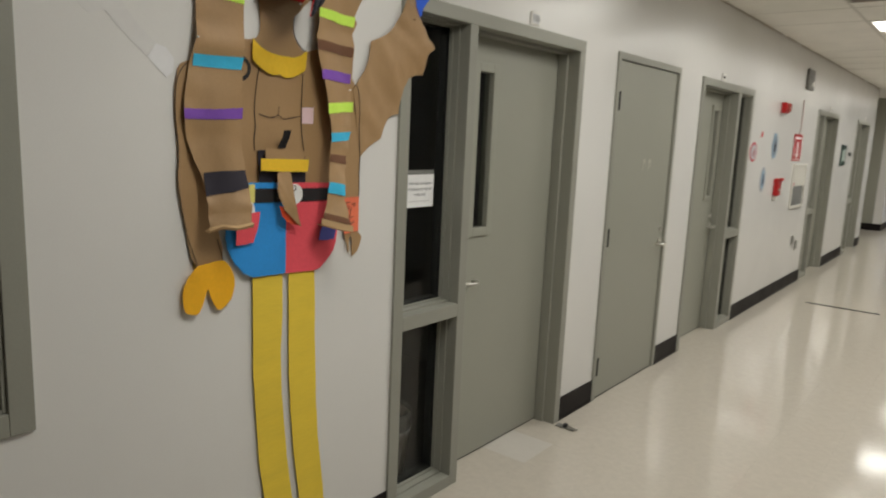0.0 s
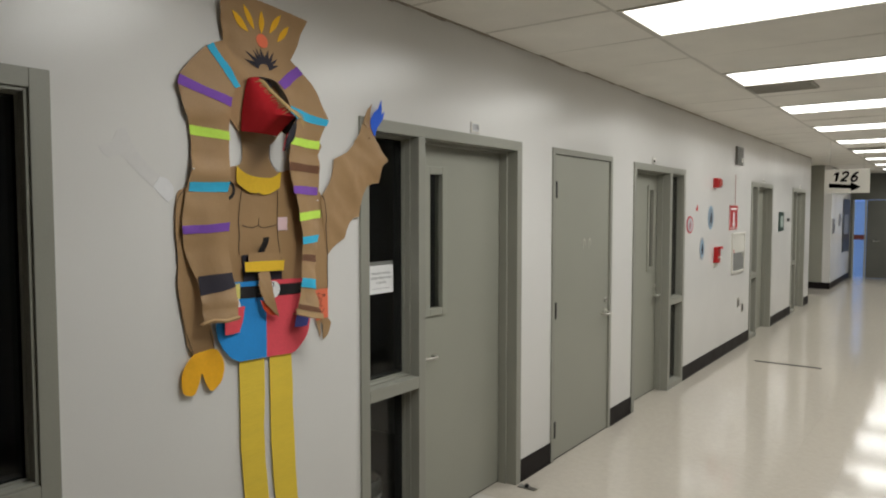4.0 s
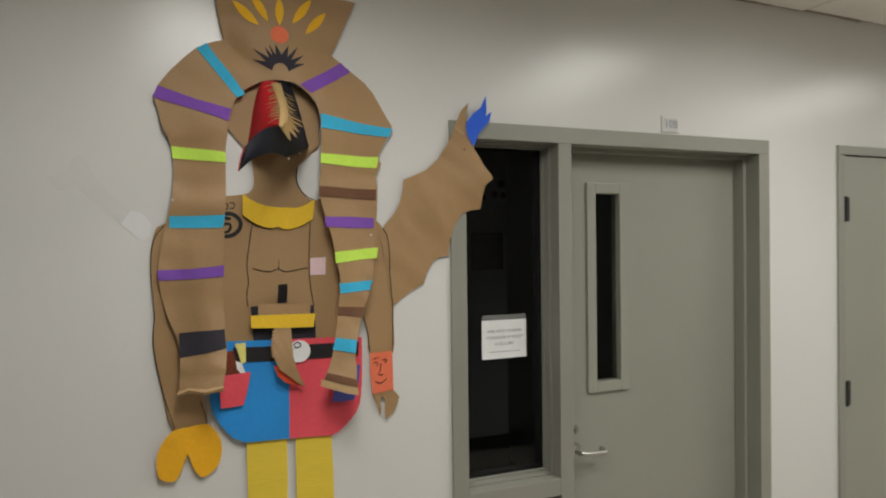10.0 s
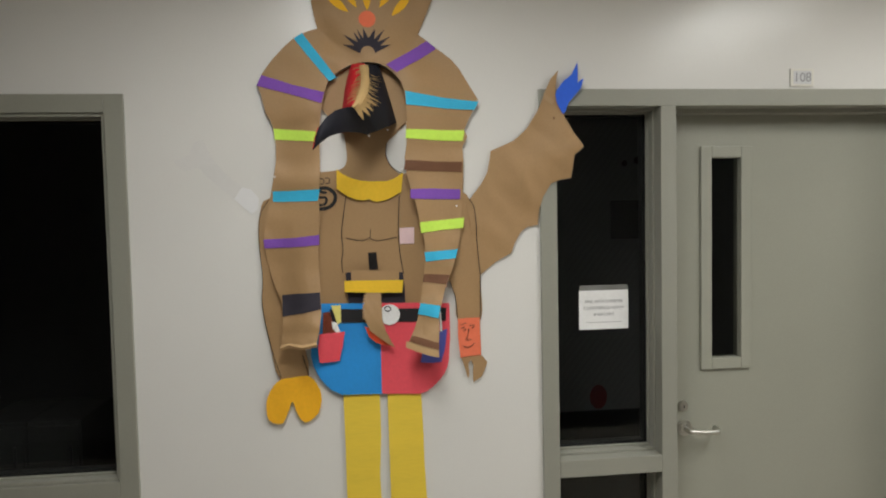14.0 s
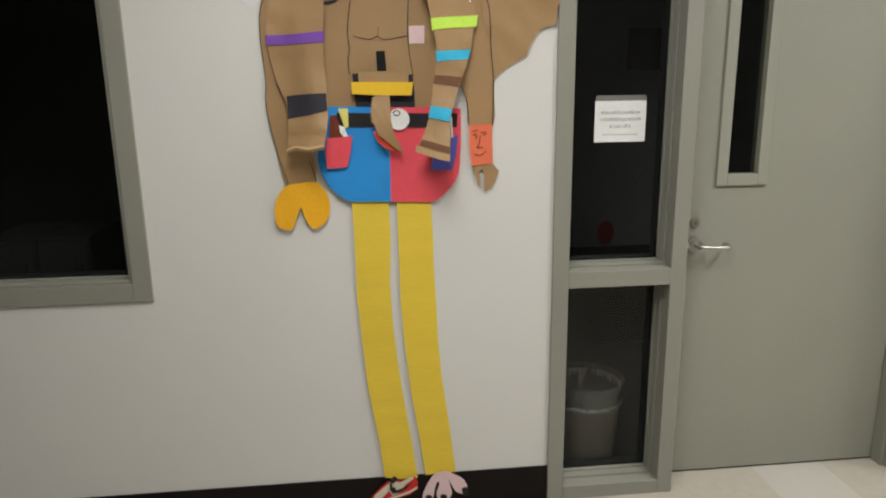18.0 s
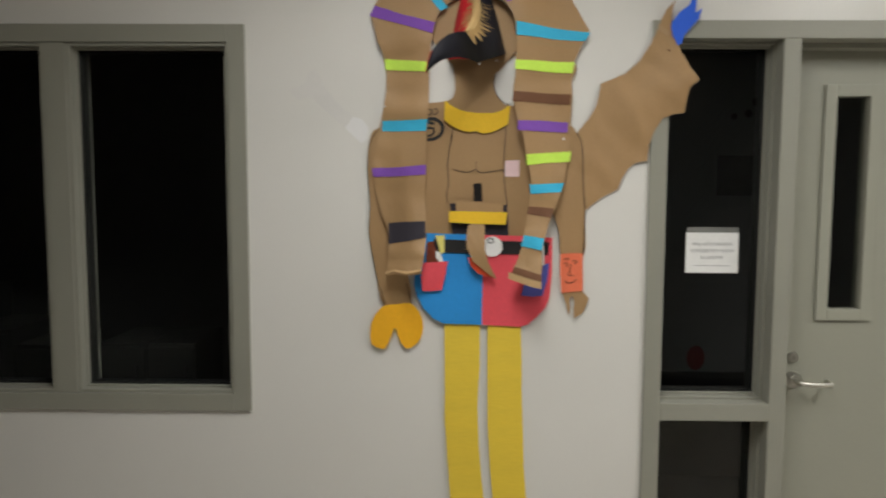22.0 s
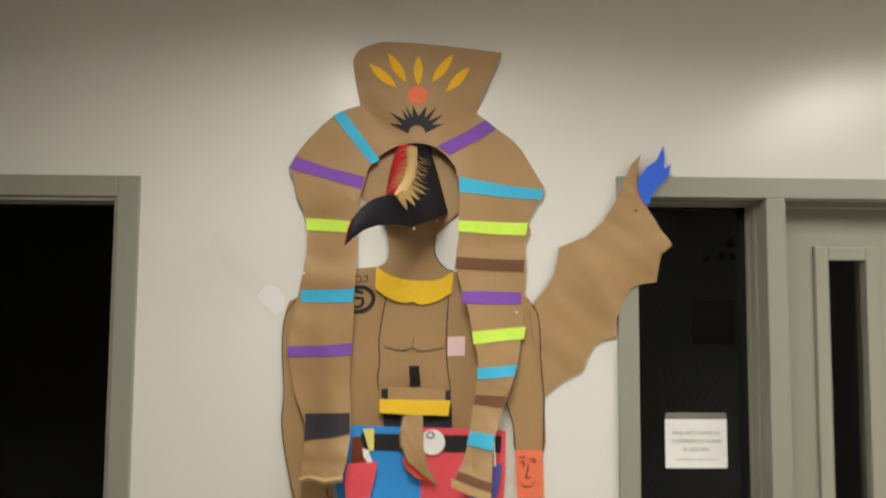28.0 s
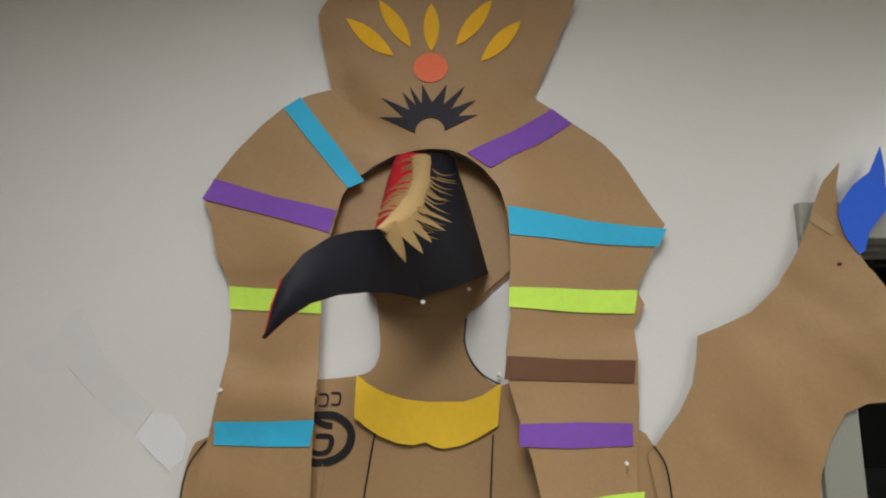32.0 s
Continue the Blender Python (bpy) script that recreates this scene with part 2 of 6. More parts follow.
BLUE = paper("blue_paper", (0.0194, 0.292, 0.761))
ROYAL = paper("royal_blue_paper", (0.032, 0.135, 0.76))
INDIGO = paper("indigo_paper", (0.0891, 0.0972, 0.405))
PINK = paper("pale_pink_paper", (0.82, 0.60, 0.62))
ORANGE = paper("orange_card", (0.92, 0.46, 0.015))
TAN = paper("tan_paper", (0.47, 0.315, 0.135))
WHITE = paper("white_paper", (0.86, 0.86, 0.86))
BEAKBLACK = mat("black_card", (0.011, 0.011, 0.017), 0.62, vary=0.25, scale=9, fine=60, ior=1.3)
FELT = mat("black_marker", (0.008, 0.007, 0.007), 0.6, vary=0.2)


def smooth_line(pts, n=3, closed=True):
    """A flowing line through a few points."""
    out, k = [], len(pts)
    for i in range(k if closed else k - 1):
        g = lambda j: np.array(pts[j % k] if closed else pts[min(max(j, 0), k - 1)], float)
        a, b, c, d = g(i - 1), g(i), g(i + 1), g(i + 2)
        for s in range(n):
            t = s / n
            out.append(tuple(0.5 * (2 * b + (c - a) * t + (2 * a - 5 * b + 4 * c - d) * t * t + (3 * b - a - 3 * c + d) * t ** 3)))
    if not closed:
        out.append(tuple(pts[-1]))
    return out


def lift_of(points, crumple=0.003, grain=7.0, seed=0.0, drape=0.0, slope=0.0):
    """How far a sheet stands off the wall at (y, z), from the lifts along its rim."""
    p = np.array(points, float)

    def lift(y, z):
        w = 1.0 / ((p[:, 0] - y) ** 2 + (p[:, 1] - z) ** 2 + 2e-4) ** 1.5
        return float((w * p[:, 2]).sum() / w.sum()) + crumple * noise.noise((y * grain + seed, z * grain * 0.8, seed)) + crumple * 0.4 * noise.noise((y * grain * 3, z * grain * 3, seed)) + drape * noise.noise(((y + slope * z) * 4, (z - slope * y) * 17, seed + 9))
    return lift


def creased(lift, folds):
    """The same sheet with soft folds along lines: ends, depth and half width."""
    def bent(y, z):
        x = lift(y, z)
        for (ay, az), (by, bz), deep, wide in folds:
            n2 = (by - ay) ** 2 + (bz - az) ** 2
            s = ((y - ay) * (by - ay) + (z - az) * (bz - az)) / n2
            off = abs((y - ay) * (bz - az) - (z - az) * (by - ay)) / math.sqrt(n2)
            if -0.3 < s < 1.3:
                x += deep * max(0.0, 1 - off / wide) * min(1.0, (s + 0.3) / 0.3, (1.3 - s) / 0.3)
        return x
    return bent


def sheet(outline, lift, thick=0.0012, step=0.03):
    """A cut sheet of paper in the wall's plane, cut into a fine net and bent by lift(y, z)."""
    bm = bmesh.new()
    pts = []
    for q in outline:
        if not pts or (abs(q[0] - pts[-1][0]) + abs(q[1] - pts[-1][1])) > 4e-4:
            pts.append(q)
    bm.faces.new([bm.verts.new((0, q[0], q[1])) for q in pts]).normal_update()
    bmesh.ops.triangulate(bm, faces=bm.faces[:], ngon_method="EAR_CLIP")
    ys, zs = [q[0] for q in pts], [q[1] for q in pts]
    for axis, lo, hi in ((1, min(ys), max(ys)), (2, min(zs), max(zs))):
        c = math.floor(lo / step) * step + step
        while c < hi - 1e-4:
            co, no = [0, 0, 0], [0, 0, 0]
            co[axis], no[axis] = c, 1
            bmesh.ops.bisect_plane(bm, geom=bm.verts[:] + bm.edges[:] + bm.faces[:], plane_co=co, plane_no=no, dist=1e-5)
            c += step
    for v in bm.verts:
        v.co.x = lift(v.co.y, v.co.z)
    back = bmesh.ops.extrude_face_region(bm, geom=bm.faces[:])
    for v in back["geom"]:
        if isinstance(v, bmesh.types.BMVert):
            v.co.x -= thick
    return bm


def above(lift, by):
    return lambda y, z: lift(y, z) + by


def leaf(a, b, wide):
    """A pointed petal from a to b in the wall's plane."""
    (ay, az), (by, bz) = a[:2], b[:2]
    dy, dz = by - ay, bz - az
    n = math.hypot(dy, dz)
    sy, sz = -dz / n, dy / n
    side = [(s / 10, wide / 2 * math.sin(math.pi * s / 10) ** 0.85) for s in range(1, 10)]
    return [(ay, az)] + [(ay + dy * s + sy * w, az + dz * s + sz * w) for s, w in side] + [(by, bz)] + [(ay + dy * s - sy * w, az + dz * s - sz * w) for s, w in reversed(side)]


def disc(y, z, r, n=28, rz=None):
    return [(y + r * math.cos(k * 2 * math.pi / n), z + (rz or r) * math.sin(k * 2 * math.pi / n)) for k in range(n)]


def stroke(pts, wide):
    """The outline of a drawn line."""
    left, right = [], []
    for i, p in enumerate(pts):
        a, b = pts[max(i - 1, 0)], pts[min(i + 1, len(pts) - 1)]
        dy, dz = b[0] - a[0], b[1] - a[1]
        n = math.hypot(dy, dz) or 1
        left.append((p[0] - dz / n * wide / 2, p[1] + dy / n * wide / 2))
        right.append((p[0] + dz / n * wide / 2, p[1] - dy / n * wide / 2))
    return left + right[::-1]


FIG = thing("paper_collage", (0, 2.15, 0.16), "tall figure of cut brown and coloured paper on the wall", "wall art")


def cut(name, outline, lift, material, label="", parent=None, step=0.03, thick=0.0012, smooth=True):
    return part(name, sheet(outline, lift, thick, step), material, parent or FIG, label, smooth=smooth)


# body sheets, close to the wall
NECK_L = [(2.056, 2.119, 0.006), (2.075, 2.075, 0.006), (2.082, 2.028, 0.006), (2.083, 1.985, 0.006), (2.069, 1.959, 0.006), (2.035, 1.950, 0.006), (1.986, 1.946, 0.006), (1.905, 1.935, 0.006)]
HIPS = [(1.863, 1.480, 0.006), (2.388, 1.470, 0.006)]
NECK_R = [(2.372, 1.920, 0.006), (2.270, 1.936, 0.006), (2.244, 1.950, 0.006), (2.224, 1.973, 0.006), (2.214, 2.004, 0.006), (2.219, 2.042, 0.006), (2.237, 2.059, 0.006), (2.258, 2.083, 0.006), (2.276, 2.117, 0.006)]
TORSO = NECK_L + HIPS + NECK_R
ARM_A = [(1.827, 1.863, 0.008), (1.792, 1.815, 0.008), (1.784, 1.720, 0.008), (1.793, 1.596, 0.008), (1.788, 1.504, 0.008), (1.812, 1.364, 0.008), (1.843, 1.253, 0.012), (1.936, 1.259, 0.012), (1.915, 1.408, 0.008), (1.910, 1.501, 0.008), (1.971, 1.648, 0.008), (1.995, 1.863, 0.008)]
ARM_B = [(2.479, 1.870, 0.008), (2.497, 1.848, 0.008), (2.515, 1.820, 0.008), (2.520, 1.763, 0.008), (2.522, 1.705, 0.008), (2.527, 1.639, 0.008), (2.532, 1.591, 0.008), (2.532, 1.543, 0.008), (2.529, 1.429, 0.008), (2.451, 1.430, 0.008), (2.442, 1.509, 0.008), (2.419, 1.576, 0.008), (2.386, 1.585, 0.008), (2.396, 1.732, 0.008), (2.435, 1.866, 0.008)]
torso_lift, arm_a_lift, arm_b_lift = lift_of(TORSO, 0.002), lift_of(ARM_A, 0.003, seed=2.0), lift_of(ARM_B, 0.002, seed=4.0)
cut("torso", smooth_line(TORSO, 3), torso_lift, KRAFT, "brown kraft paper torso with drawn chest lines")
arm_a = cut("arm", smooth_line(ARM_A), arm_a_lift, KRAFT, "brown kraft paper arm hanging straight")
arm_b = cut("arm", smooth_line(ARM_B), arm_b_lift, KRAFT, "brown kraft paper arm ending in a claw")
WING_TOP = [(2.487, 1.833, 0.014), (2.505, 1.856, 0.014), (2.539, 1.898, 0.014), (2.561, 1.939, 0.014), (2.569, 1.977, 0.014), (2.574, 2.011, 0.014), (2.608, 2.025, 0.014), (2.656, 2.046, 0.014), (2.704, 2.089, 0.014), (2.736, 2.141, 0.016), (2.755, 2.181, 0.018), (2.769, 2.219, 0.020), (2.784, 2.253, 0.022), (2.812, 2.284, 0.026), (2.803, 2.246, 0.024), (2.802, 2.199, 0.022), (2.814, 2.167, 0.024), (2.830, 2.128, 0.028), (2.854, 2.078, 0.040)]
WING_LOW = [(2.889, 2.019, 0.060), (2.860, 1.993, 0.050), (2.855, 1.958, 0.042), (2.851, 1.913, 0.032), (2.814, 1.909, 0.024), (2.782, 1.895, 0.020), (2.754, 1.848, 0.016), (2.740, 1.806, 0.014), (2.737, 1.754, 0.012), (2.698, 1.747, 0.012), (2.676, 1.729, 0.010), (2.653, 1.691, 0.010), (2.640, 1.657, 0.010), (2.585, 1.627, 0.008), (2.530, 1.583, 0.006), (2.511, 1.695, 0.010), (2.497, 1.779, 0.012)]
wing_lift = lift_of(WING_TOP + WING_LOW, 0.004, 9.0, 6.0, 0.004, -0.8)
WF = [(2.636, 2.005, 0), (2.723, 1.846, 0), (2.714, 2.095, 0), (2.813, 2.030, 0), (2.580, 1.917, 0), (2.686, 1.773, 0), (2.702, 1.964, 0), (2.757, 1.903, 0)]
wing_lift = creased(wing_lift, [(WF[0][:2], WF[1][:2], 0.007, 0.04), (WF[2][:2], WF[3][:2], -0.005, 0.035), (WF[4][:2], WF[5][:2], -0.006, 0.04), (WF[6][:2], WF[7][:2], 0.004, 0.03)])
cut("wing", WING_TOP + WING_LOW, wing_lift, KRAFT, "brown kraft paper bat wing overlapping the door frame", step=0.02)
FLAME = [(2.805, 2.215, 0.026), (2.830, 2.247, 0.026), (2.857, 2.267, 0.026), (2.879, 2.310, 0.026), (2.881, 2.271, 0.026), (2.879, 2.241, 0.026), (2.901, 2.257, 0.026), (2.891, 2.222, 0.026), (2.866, 2.194, 0.026), (2.846, 2.171, 0.026), (2.835, 2.140, 0.026), (2.825, 2.134, 0.026), (2.807, 2.166, 0.026), (2.801, 2.196, 0.026)]
cut("blue_flame", FLAME, lift_of(FLAME, 0.003, 12.0, 1.0), ROYAL, "royal blue paper flame")
TAPE = [(2.761, 2.207, 0.026), (2.797, 2.179, 0.026), (2.789, 2.166, 0.026), (2.760, 2.188, 0.026)]
TAPEMAT = mat("clear_tape", (0.460, 0.310, 0.18), 0.25, vary=0.05)
cut("tape", TAPE, above(wing_lift, 0.002), TAPEMAT, "strip of clear tape")


# pen lines on body and arms
def ink(points, lift, wide=0.004, parent=None, name="pen_line"):
    cut(name, stroke(smooth_line(points, 4, False), wide), above(lift, 0.0022), FELT, "", parent, 0.02, 0.0008)


ink([(2.078, 1.867, 0.006), (2.067, 1.800, 0.006), (2.059, 1.736, 0.006), (2.063, 1.682, 0.006), (2.057, 1.646, 0.006), (2.060, 1.606, 0.006)], torso_lift, 0.0026)
ink([(2.257, 1.864, 0.006), (2.253, 1.795, 0.006), (2.251, 1.729, 0.006), (2.255, 1.665, 0.006), (2.265, 1.598, 0.006)], torso_lift, 0.0026)
ink([(2.076, 1.724, 0.006), (2.103, 1.716, 0.006), (2.131, 1.713, 0.006), (2.153, 1.722, 0.006), (2.175, 1.711, 0.006), (2.205, 1.715, 0.006), (2.247, 1.723, 0.006)], torso_lift, 0.0022)
ink([(2.157, 1.750, 0.006), (2.155, 1.720, 0.006)], torso_lift, 0.0018)
ink([(1.823, 1.856, 0.008), (1.794, 1.811, 0.008), (1.786, 1.720, 0.008), (1.794, 1.596, 0.008), (1.790, 1.504, 0.008), (1.814, 1.364, 0.008), (1.845, 1.258, 0.008)], arm_a_lift, 0.0022, arm_a)
ink([(1.918, 1.330, 0.008), (1.929, 1.291, 0.008), (1.936, 1.262, 0.008)], arm_a_lift, 0.0025, arm_a)
ink([(2.495, 1.848, 0.008), (2.512, 1.818, 0.008), (2.518, 1.761, 0.008), (2.520, 1.703, 0.008), (2.525, 1.639, 0.008), (2.530, 1.589, 0.008), (2.530, 1.543, 0.008), (2.527, 1.435, 0.008)], lambda y, z: max(arm_b_lift(y, z), wing_lift(y, z) + 0.002), 0.0026, arm_b)
ink([(2.423, 1.566, 0.008), (2.442, 1.509, 0.008), (2.448, 1.438, 0.008)], arm_b_lift, 0.0025, arm_b)
ink([(2.218, 2.040, 0.006), (2.215, 2.004, 0.006), (2.225, 1.974, 0.006), (2.244, 1.952, 0.006), (2.269, 1.938, 0.006)], torso_lift, 0.0028)

# monogram on the shoulder, drawn as plain ring and bars
ink([(1.977, 1.890, 0.006), (1.998, 1.893, 0.006), (2.019, 1.891, 0.006), (2.037, 1.877, 0.006), (2.042, 1.860, 0.006), (2.035, 1.841, 0.006), (2.018, 1.828, 0.006), (1.995, 1.823, 0.006), (1.975, 1.825, 0.006)], torso_lift, 0.012, name="monogram_ring")
ink([(1.980, 1.894, 0.006), (1.995, 1.881, 0.006), (2.013, 1.877, 0.006)], torso_lift, 0.009, name="monogram_bar")
ink([(1.988, 1.862, 0.006), (2.011, 1.860, 0.006), (2.008, 1.841, 0.006), (1.992, 1.836, 0.006), (1.981, 1.841, 0.006)], torso_lift, 0.008, name="monogram_bar")
for tx in range(3):
    ink([(1.972 + 0.019 * tx, 1.905 + 0.002 * tx), (1.984 + 0.019 * tx, 1.906 + 0.002 * tx), (1.985 + 0.019 * tx, 1.921 + 0.002 * tx), (1.972 + 0.019 * tx, 1.922 + 0.002 * tx)], torso_lift, 0.003, name="ink_bar")

# headdress: crown, arch and two hanging lappets
CROWN = [(1.998, 2.417, 0.016), (1.984, 2.485, 0.02), (1.975, 2.543, 0.034), (1.98, 2.562, 0.04), (1.994, 2.579, 0.042), (2.02, 2.592, 0.038), (2.05, 2.603, 0.034), (2.132, 2.602, 0.03), (2.213, 2.596, 0.03), (2.31, 2.589, 0.03), (2.408, 2.577, 0.028), (2.372, 2.495, 0.014), (2.332, 2.402, 0.014)]
BROW_R = [(2.329, 2.408, 0.016), (2.359, 2.384, 0.016), (2.391, 2.358, 0.016), (2.440, 2.322, 0.016), (2.467, 2.291, 0.016), (2.500, 2.237, 0.016), (2.531, 2.185, 0.018), (2.507, 2.134, 0.018), (2.483, 2.083, 0.016)]
INNER_R = [(2.282, 2.081, 0.055), (2.284, 2.119, 0.055), (2.284, 2.158, 0.055), (2.280, 2.198, 0.055), (2.270, 2.237, 0.055), (2.247, 2.267, 0.055), (2.222, 2.286, 0.055), (2.195, 2.298, 0.055), (2.164, 2.304, 0.045)]
INNER_L = [(2.141, 2.303, 0.04), (2.106, 2.297, 0.036), (2.074, 2.280, 0.034), (2.041, 2.257, 0.034), (2.025, 2.231, 0.04), (2.016, 2.197, 0.04), (2.008, 2.168, 0.04), (2.001, 2.117, 0.04), (1.997, 2.081, 0.045)]
BROW_L = [(1.845, 2.091, 0.016), (1.838, 2.117, 0.016), (1.823, 2.143, 0.016), (1.810, 2.202, 0.016), (1.799, 2.231, 0.024), (1.811, 2.267, 0.016), (1.847, 2.314, 0.016), (1.885, 2.354, 0.016), (1.921, 2.387, 0.016), (1.963, 2.407, 0.016), (1.997, 2.419, 0.016)]
HOOD_RIM = CROWN + BROW_R + INNER_R + INNER_L + BROW_L
LAP_L_OUT = [(1.852, 2.100, 0.02), (1.852, 2.042, 0.02), (1.851, 1.987, 0.02), (1.844, 1.931, 0.02), (1.828, 1.862, 0.02), (1.811, 1.778, 0.02), (1.804, 1.716, 0.02), (1.813, 1.650, 0.02), (1.831, 1.581, 0.024), (1.854, 1.527, 0.03), (1.862, 1.483, 0.04), (1.859, 1.415, 0.055), (1.856, 1.366, 0.062)]
LAP_L_IN = [(1.878, 1.377, 0.08), (1.923, 1.373, 0.1), (1.972, 1.381, 0.11), (1.983, 1.427, 0.1), (1.989, 1.479, 0.08), (1.988, 1.550, 0.062), (1.983, 1.630, 0.05), (1.982, 1.710, 0.045), (1.990, 1.788, 0.045), (1.990, 1.860, 0.045), (1.996, 1.949, 0.045), (1.998, 2.020, 0.045)]
LAP_R_OUT = [(2.500, 2.092, 0.018), (2.493, 2.059, 0.018), (2.476, 2.024, 0.018), (2.477, 1.981, 0.018), (2.476, 1.904, 0.018), (2.471, 1.828, 0.018), (2.463, 1.749, 0.024), (2.448, 1.668, 0.036), (2.422, 1.596, 0.055), (2.399, 1.543, 0.07), (2.383, 1.491, 0.09), (2.375, 1.455, 0.1), (2.372, 1.394, 0.125), (2.366, 1.337, 0.147)]
LAP_R_IN = [(2.317, 1.350, 0.13), (2.265, 1.363, 0.1), (2.293, 1.420, 0.09), (2.311, 1.474, 0.08), (2.319, 1.536, 0.075), (2.330, 1.601, 0.07), (2.337, 1.657, 0.068), (2.337, 1.701, 0.066), (2.324, 1.761, 0.064), (2.310, 1.829, 0.062), (2.291, 1.893, 0.06), (2.279, 1.938, 0.058), (2.275, 1.987, 0.055), (2.283, 2.037, 0.055), (2.287, 2.070, 0.055)]
hood_lift = lift_of(HOOD_RIM + LAP_L_OUT + LAP_L_IN + LAP_R_OUT + LAP_R_IN, 0.009, 6.0, 3.0, 0.006)
HF = [(2.012, 2.413, 0), (2.096, 2.319, 0), (1.971, 2.561, 0), (2.048, 2.590, 0), (2.339, 2.409, 0), (2.256, 2.300, 0), (1.833, 2.153, 0), (1.982, 2.147, 0), (1.829, 1.935, 0), (1.982, 1.926, 0), (2.468, 2.019, 0), (2.291, 2.006, 0), (2.443, 1.808, 0), (2.309, 1.797, 0)]
hood_lift = creased(hood_lift, [(HF[0][:2], HF[1][:2], -0.014, 0.045), (HF[2][:2], HF[3][:2], -0.014, 0.03), (HF[4][:2], HF[5][:2], -0.006, 0.04), (HF[6][:2], HF[7][:2], 0.005, 0.05), (HF[8][:2], HF[9][:2], 0.006, 0.05), (HF[10][:2], HF[11][:2], -0.005, 0.04), (HF[12][:2], HF[13][:2], 0.005, 0.045)])
cut("headdress", HOOD_RIM, hood_lift, KRAFT, "brown kraft paper headdress with a flared crown", step=0.02)
cut("lappet", [(BROW_L[0][0], BROW_L[0][1])] + LAP_L_OUT[1:] + LAP_L_IN[:-1] + [(INNER_L[-1][0], INNER_L[-1][1])], hood_lift, KRAFT, "long striped hanging flap of brown paper, curled at its end", step=0.02)
cut("lappet", [(BROW_R[-1][0], BROW_R[-1][1])] + LAP_R_OUT[1:] + LAP_R_IN[:-1] + [(INNER_R[0][0], INNER_R[0][1])], hood_lift, KRAFT, "long striped hanging flap of brown paper, narrowing to a hoof", step=0.02)
on_hood = above(hood_lift, 0.0026)


def moved(outline, by):
    return [(q[0] + by, *q[1:]) for q in outline]


def band(outline, material, label):
    cut("stripe", outline, on_hood, material, label, step=0.02)


band([(1.921, 2.385, 0.02), (1.949, 2.402, 0.02), (1.992, 2.344, 0.028), (2.058, 2.255, 0.034), (2.033, 2.243, 0.034), (1.978, 2.311, 0.028)], CYAN, "cyan paper stripe")
band([(1.797, 2.231, 0.02), (1.812, 2.267, 0.02), (1.913, 2.233, 0.028), (2.016, 2.206, 0.036), (2.006, 2.170, 0.036), (1.905, 2.202, 0.028)], PURPLE, "purple paper stripe")
band([(1.846, 2.091, 0.02), (1.918, 2.085, 0.034), (1.997, 2.076, 0.045), (1.998, 2.044, 0.045), (1.919, 2.050, 0.034), (1.849, 2.055, 0.02)], LIME, "lime green paper stripe")
band(moved([(1.828, 1.884, 0.02), (1.903, 1.885, 0.034), (1.983, 1.888, 0.045), (1.976, 1.850, 0.045), (1.902, 1.849, 0.034), (1.827, 1.850, 0.02)], 0.010), CYAN, "cyan paper stripe")
band([(1.803, 1.726, 0.02), (1.893, 1.728, 0.034), (1.988, 1.737, 0.045), (1.986, 1.704, 0.045), (1.892, 1.698, 0.034), (1.806, 1.696, 0.02)], PURPLE, "purple paper stripe")
band([(1.859, 1.540, 0.03), (1.914, 1.545, 0.045), (1.985, 1.548, 0.062), (1.988, 1.495, 0.075), (1.931, 1.482, 0.06), (1.860, 1.469, 0.042)], NAVY, "navy paper stripe")
band([(2.361, 2.382, 0.02), (2.392, 2.355, 0.02), (2.324, 2.311, 0.035), (2.257, 2.269, 0.055), (2.221, 2.293, 0.05), (2.292, 2.338, 0.035)], PURPLE, "purple paper stripe")
band([(2.282, 2.206, 0.055), (2.405, 2.190, 0.035), (2.533, 2.177, 0.018), (2.518, 2.149, 0.018), (2.403, 2.154, 0.035), (2.284, 2.162, 0.055)], CYAN, "cyan paper stripe")
band([(2.282, 2.082, 0.055), (2.371, 2.081, 0.035), (2.484, 2.082, 0.016), (2.477, 2.045, 0.016), (2.368, 2.046, 0.035), (2.280, 2.052, 0.055)], LIME, "lime green paper stripe")
band(moved([(2.266, 1.980, 0.055), (2.362, 1.975, 0.035), (2.463, 1.974, 0.016), (2.460, 1.940, 0.016), (2.360, 1.943, 0.035), (2.262, 1.946, 0.055)], 0.010), BROWN, "dark brown paper stripe")
band(moved([(2.282, 1.883, 0.058), (2.363, 1.884, 0.035), (2.455, 1.881, 0.018), (2.454, 1.848, 0.018), (2.359, 1.848, 0.035), (2.281, 1.852, 0.06)], 0.010), PURPLE, "purple paper stripe")
band([(2.321, 1.772, 0.064), (2.395, 1.778, 0.04), (2.476, 1.784, 0.02), (2.471, 1.749, 0.024), (2.393, 1.744, 0.04), (2.324, 1.736, 0.064)], LIME, "lime green paper stripe")
band([(2.333, 1.672, 0.066), (2.393, 1.675, 0.05), (2.451, 1.678, 0.036), (2.441, 1.647, 0.04), (2.391, 1.645, 0.05), (2.337, 1.640, 0.068)], CYAN, "cyan paper stripe")
band([(2.331, 1.599, 0.07), (2.378, 1.596, 0.06), (2.418, 1.592, 0.055), (2.406, 1.562, 0.06), (2.369, 1.568, 0.065), (2.325, 1.574, 0.072)], BROWN, "dark brown paper stripe")
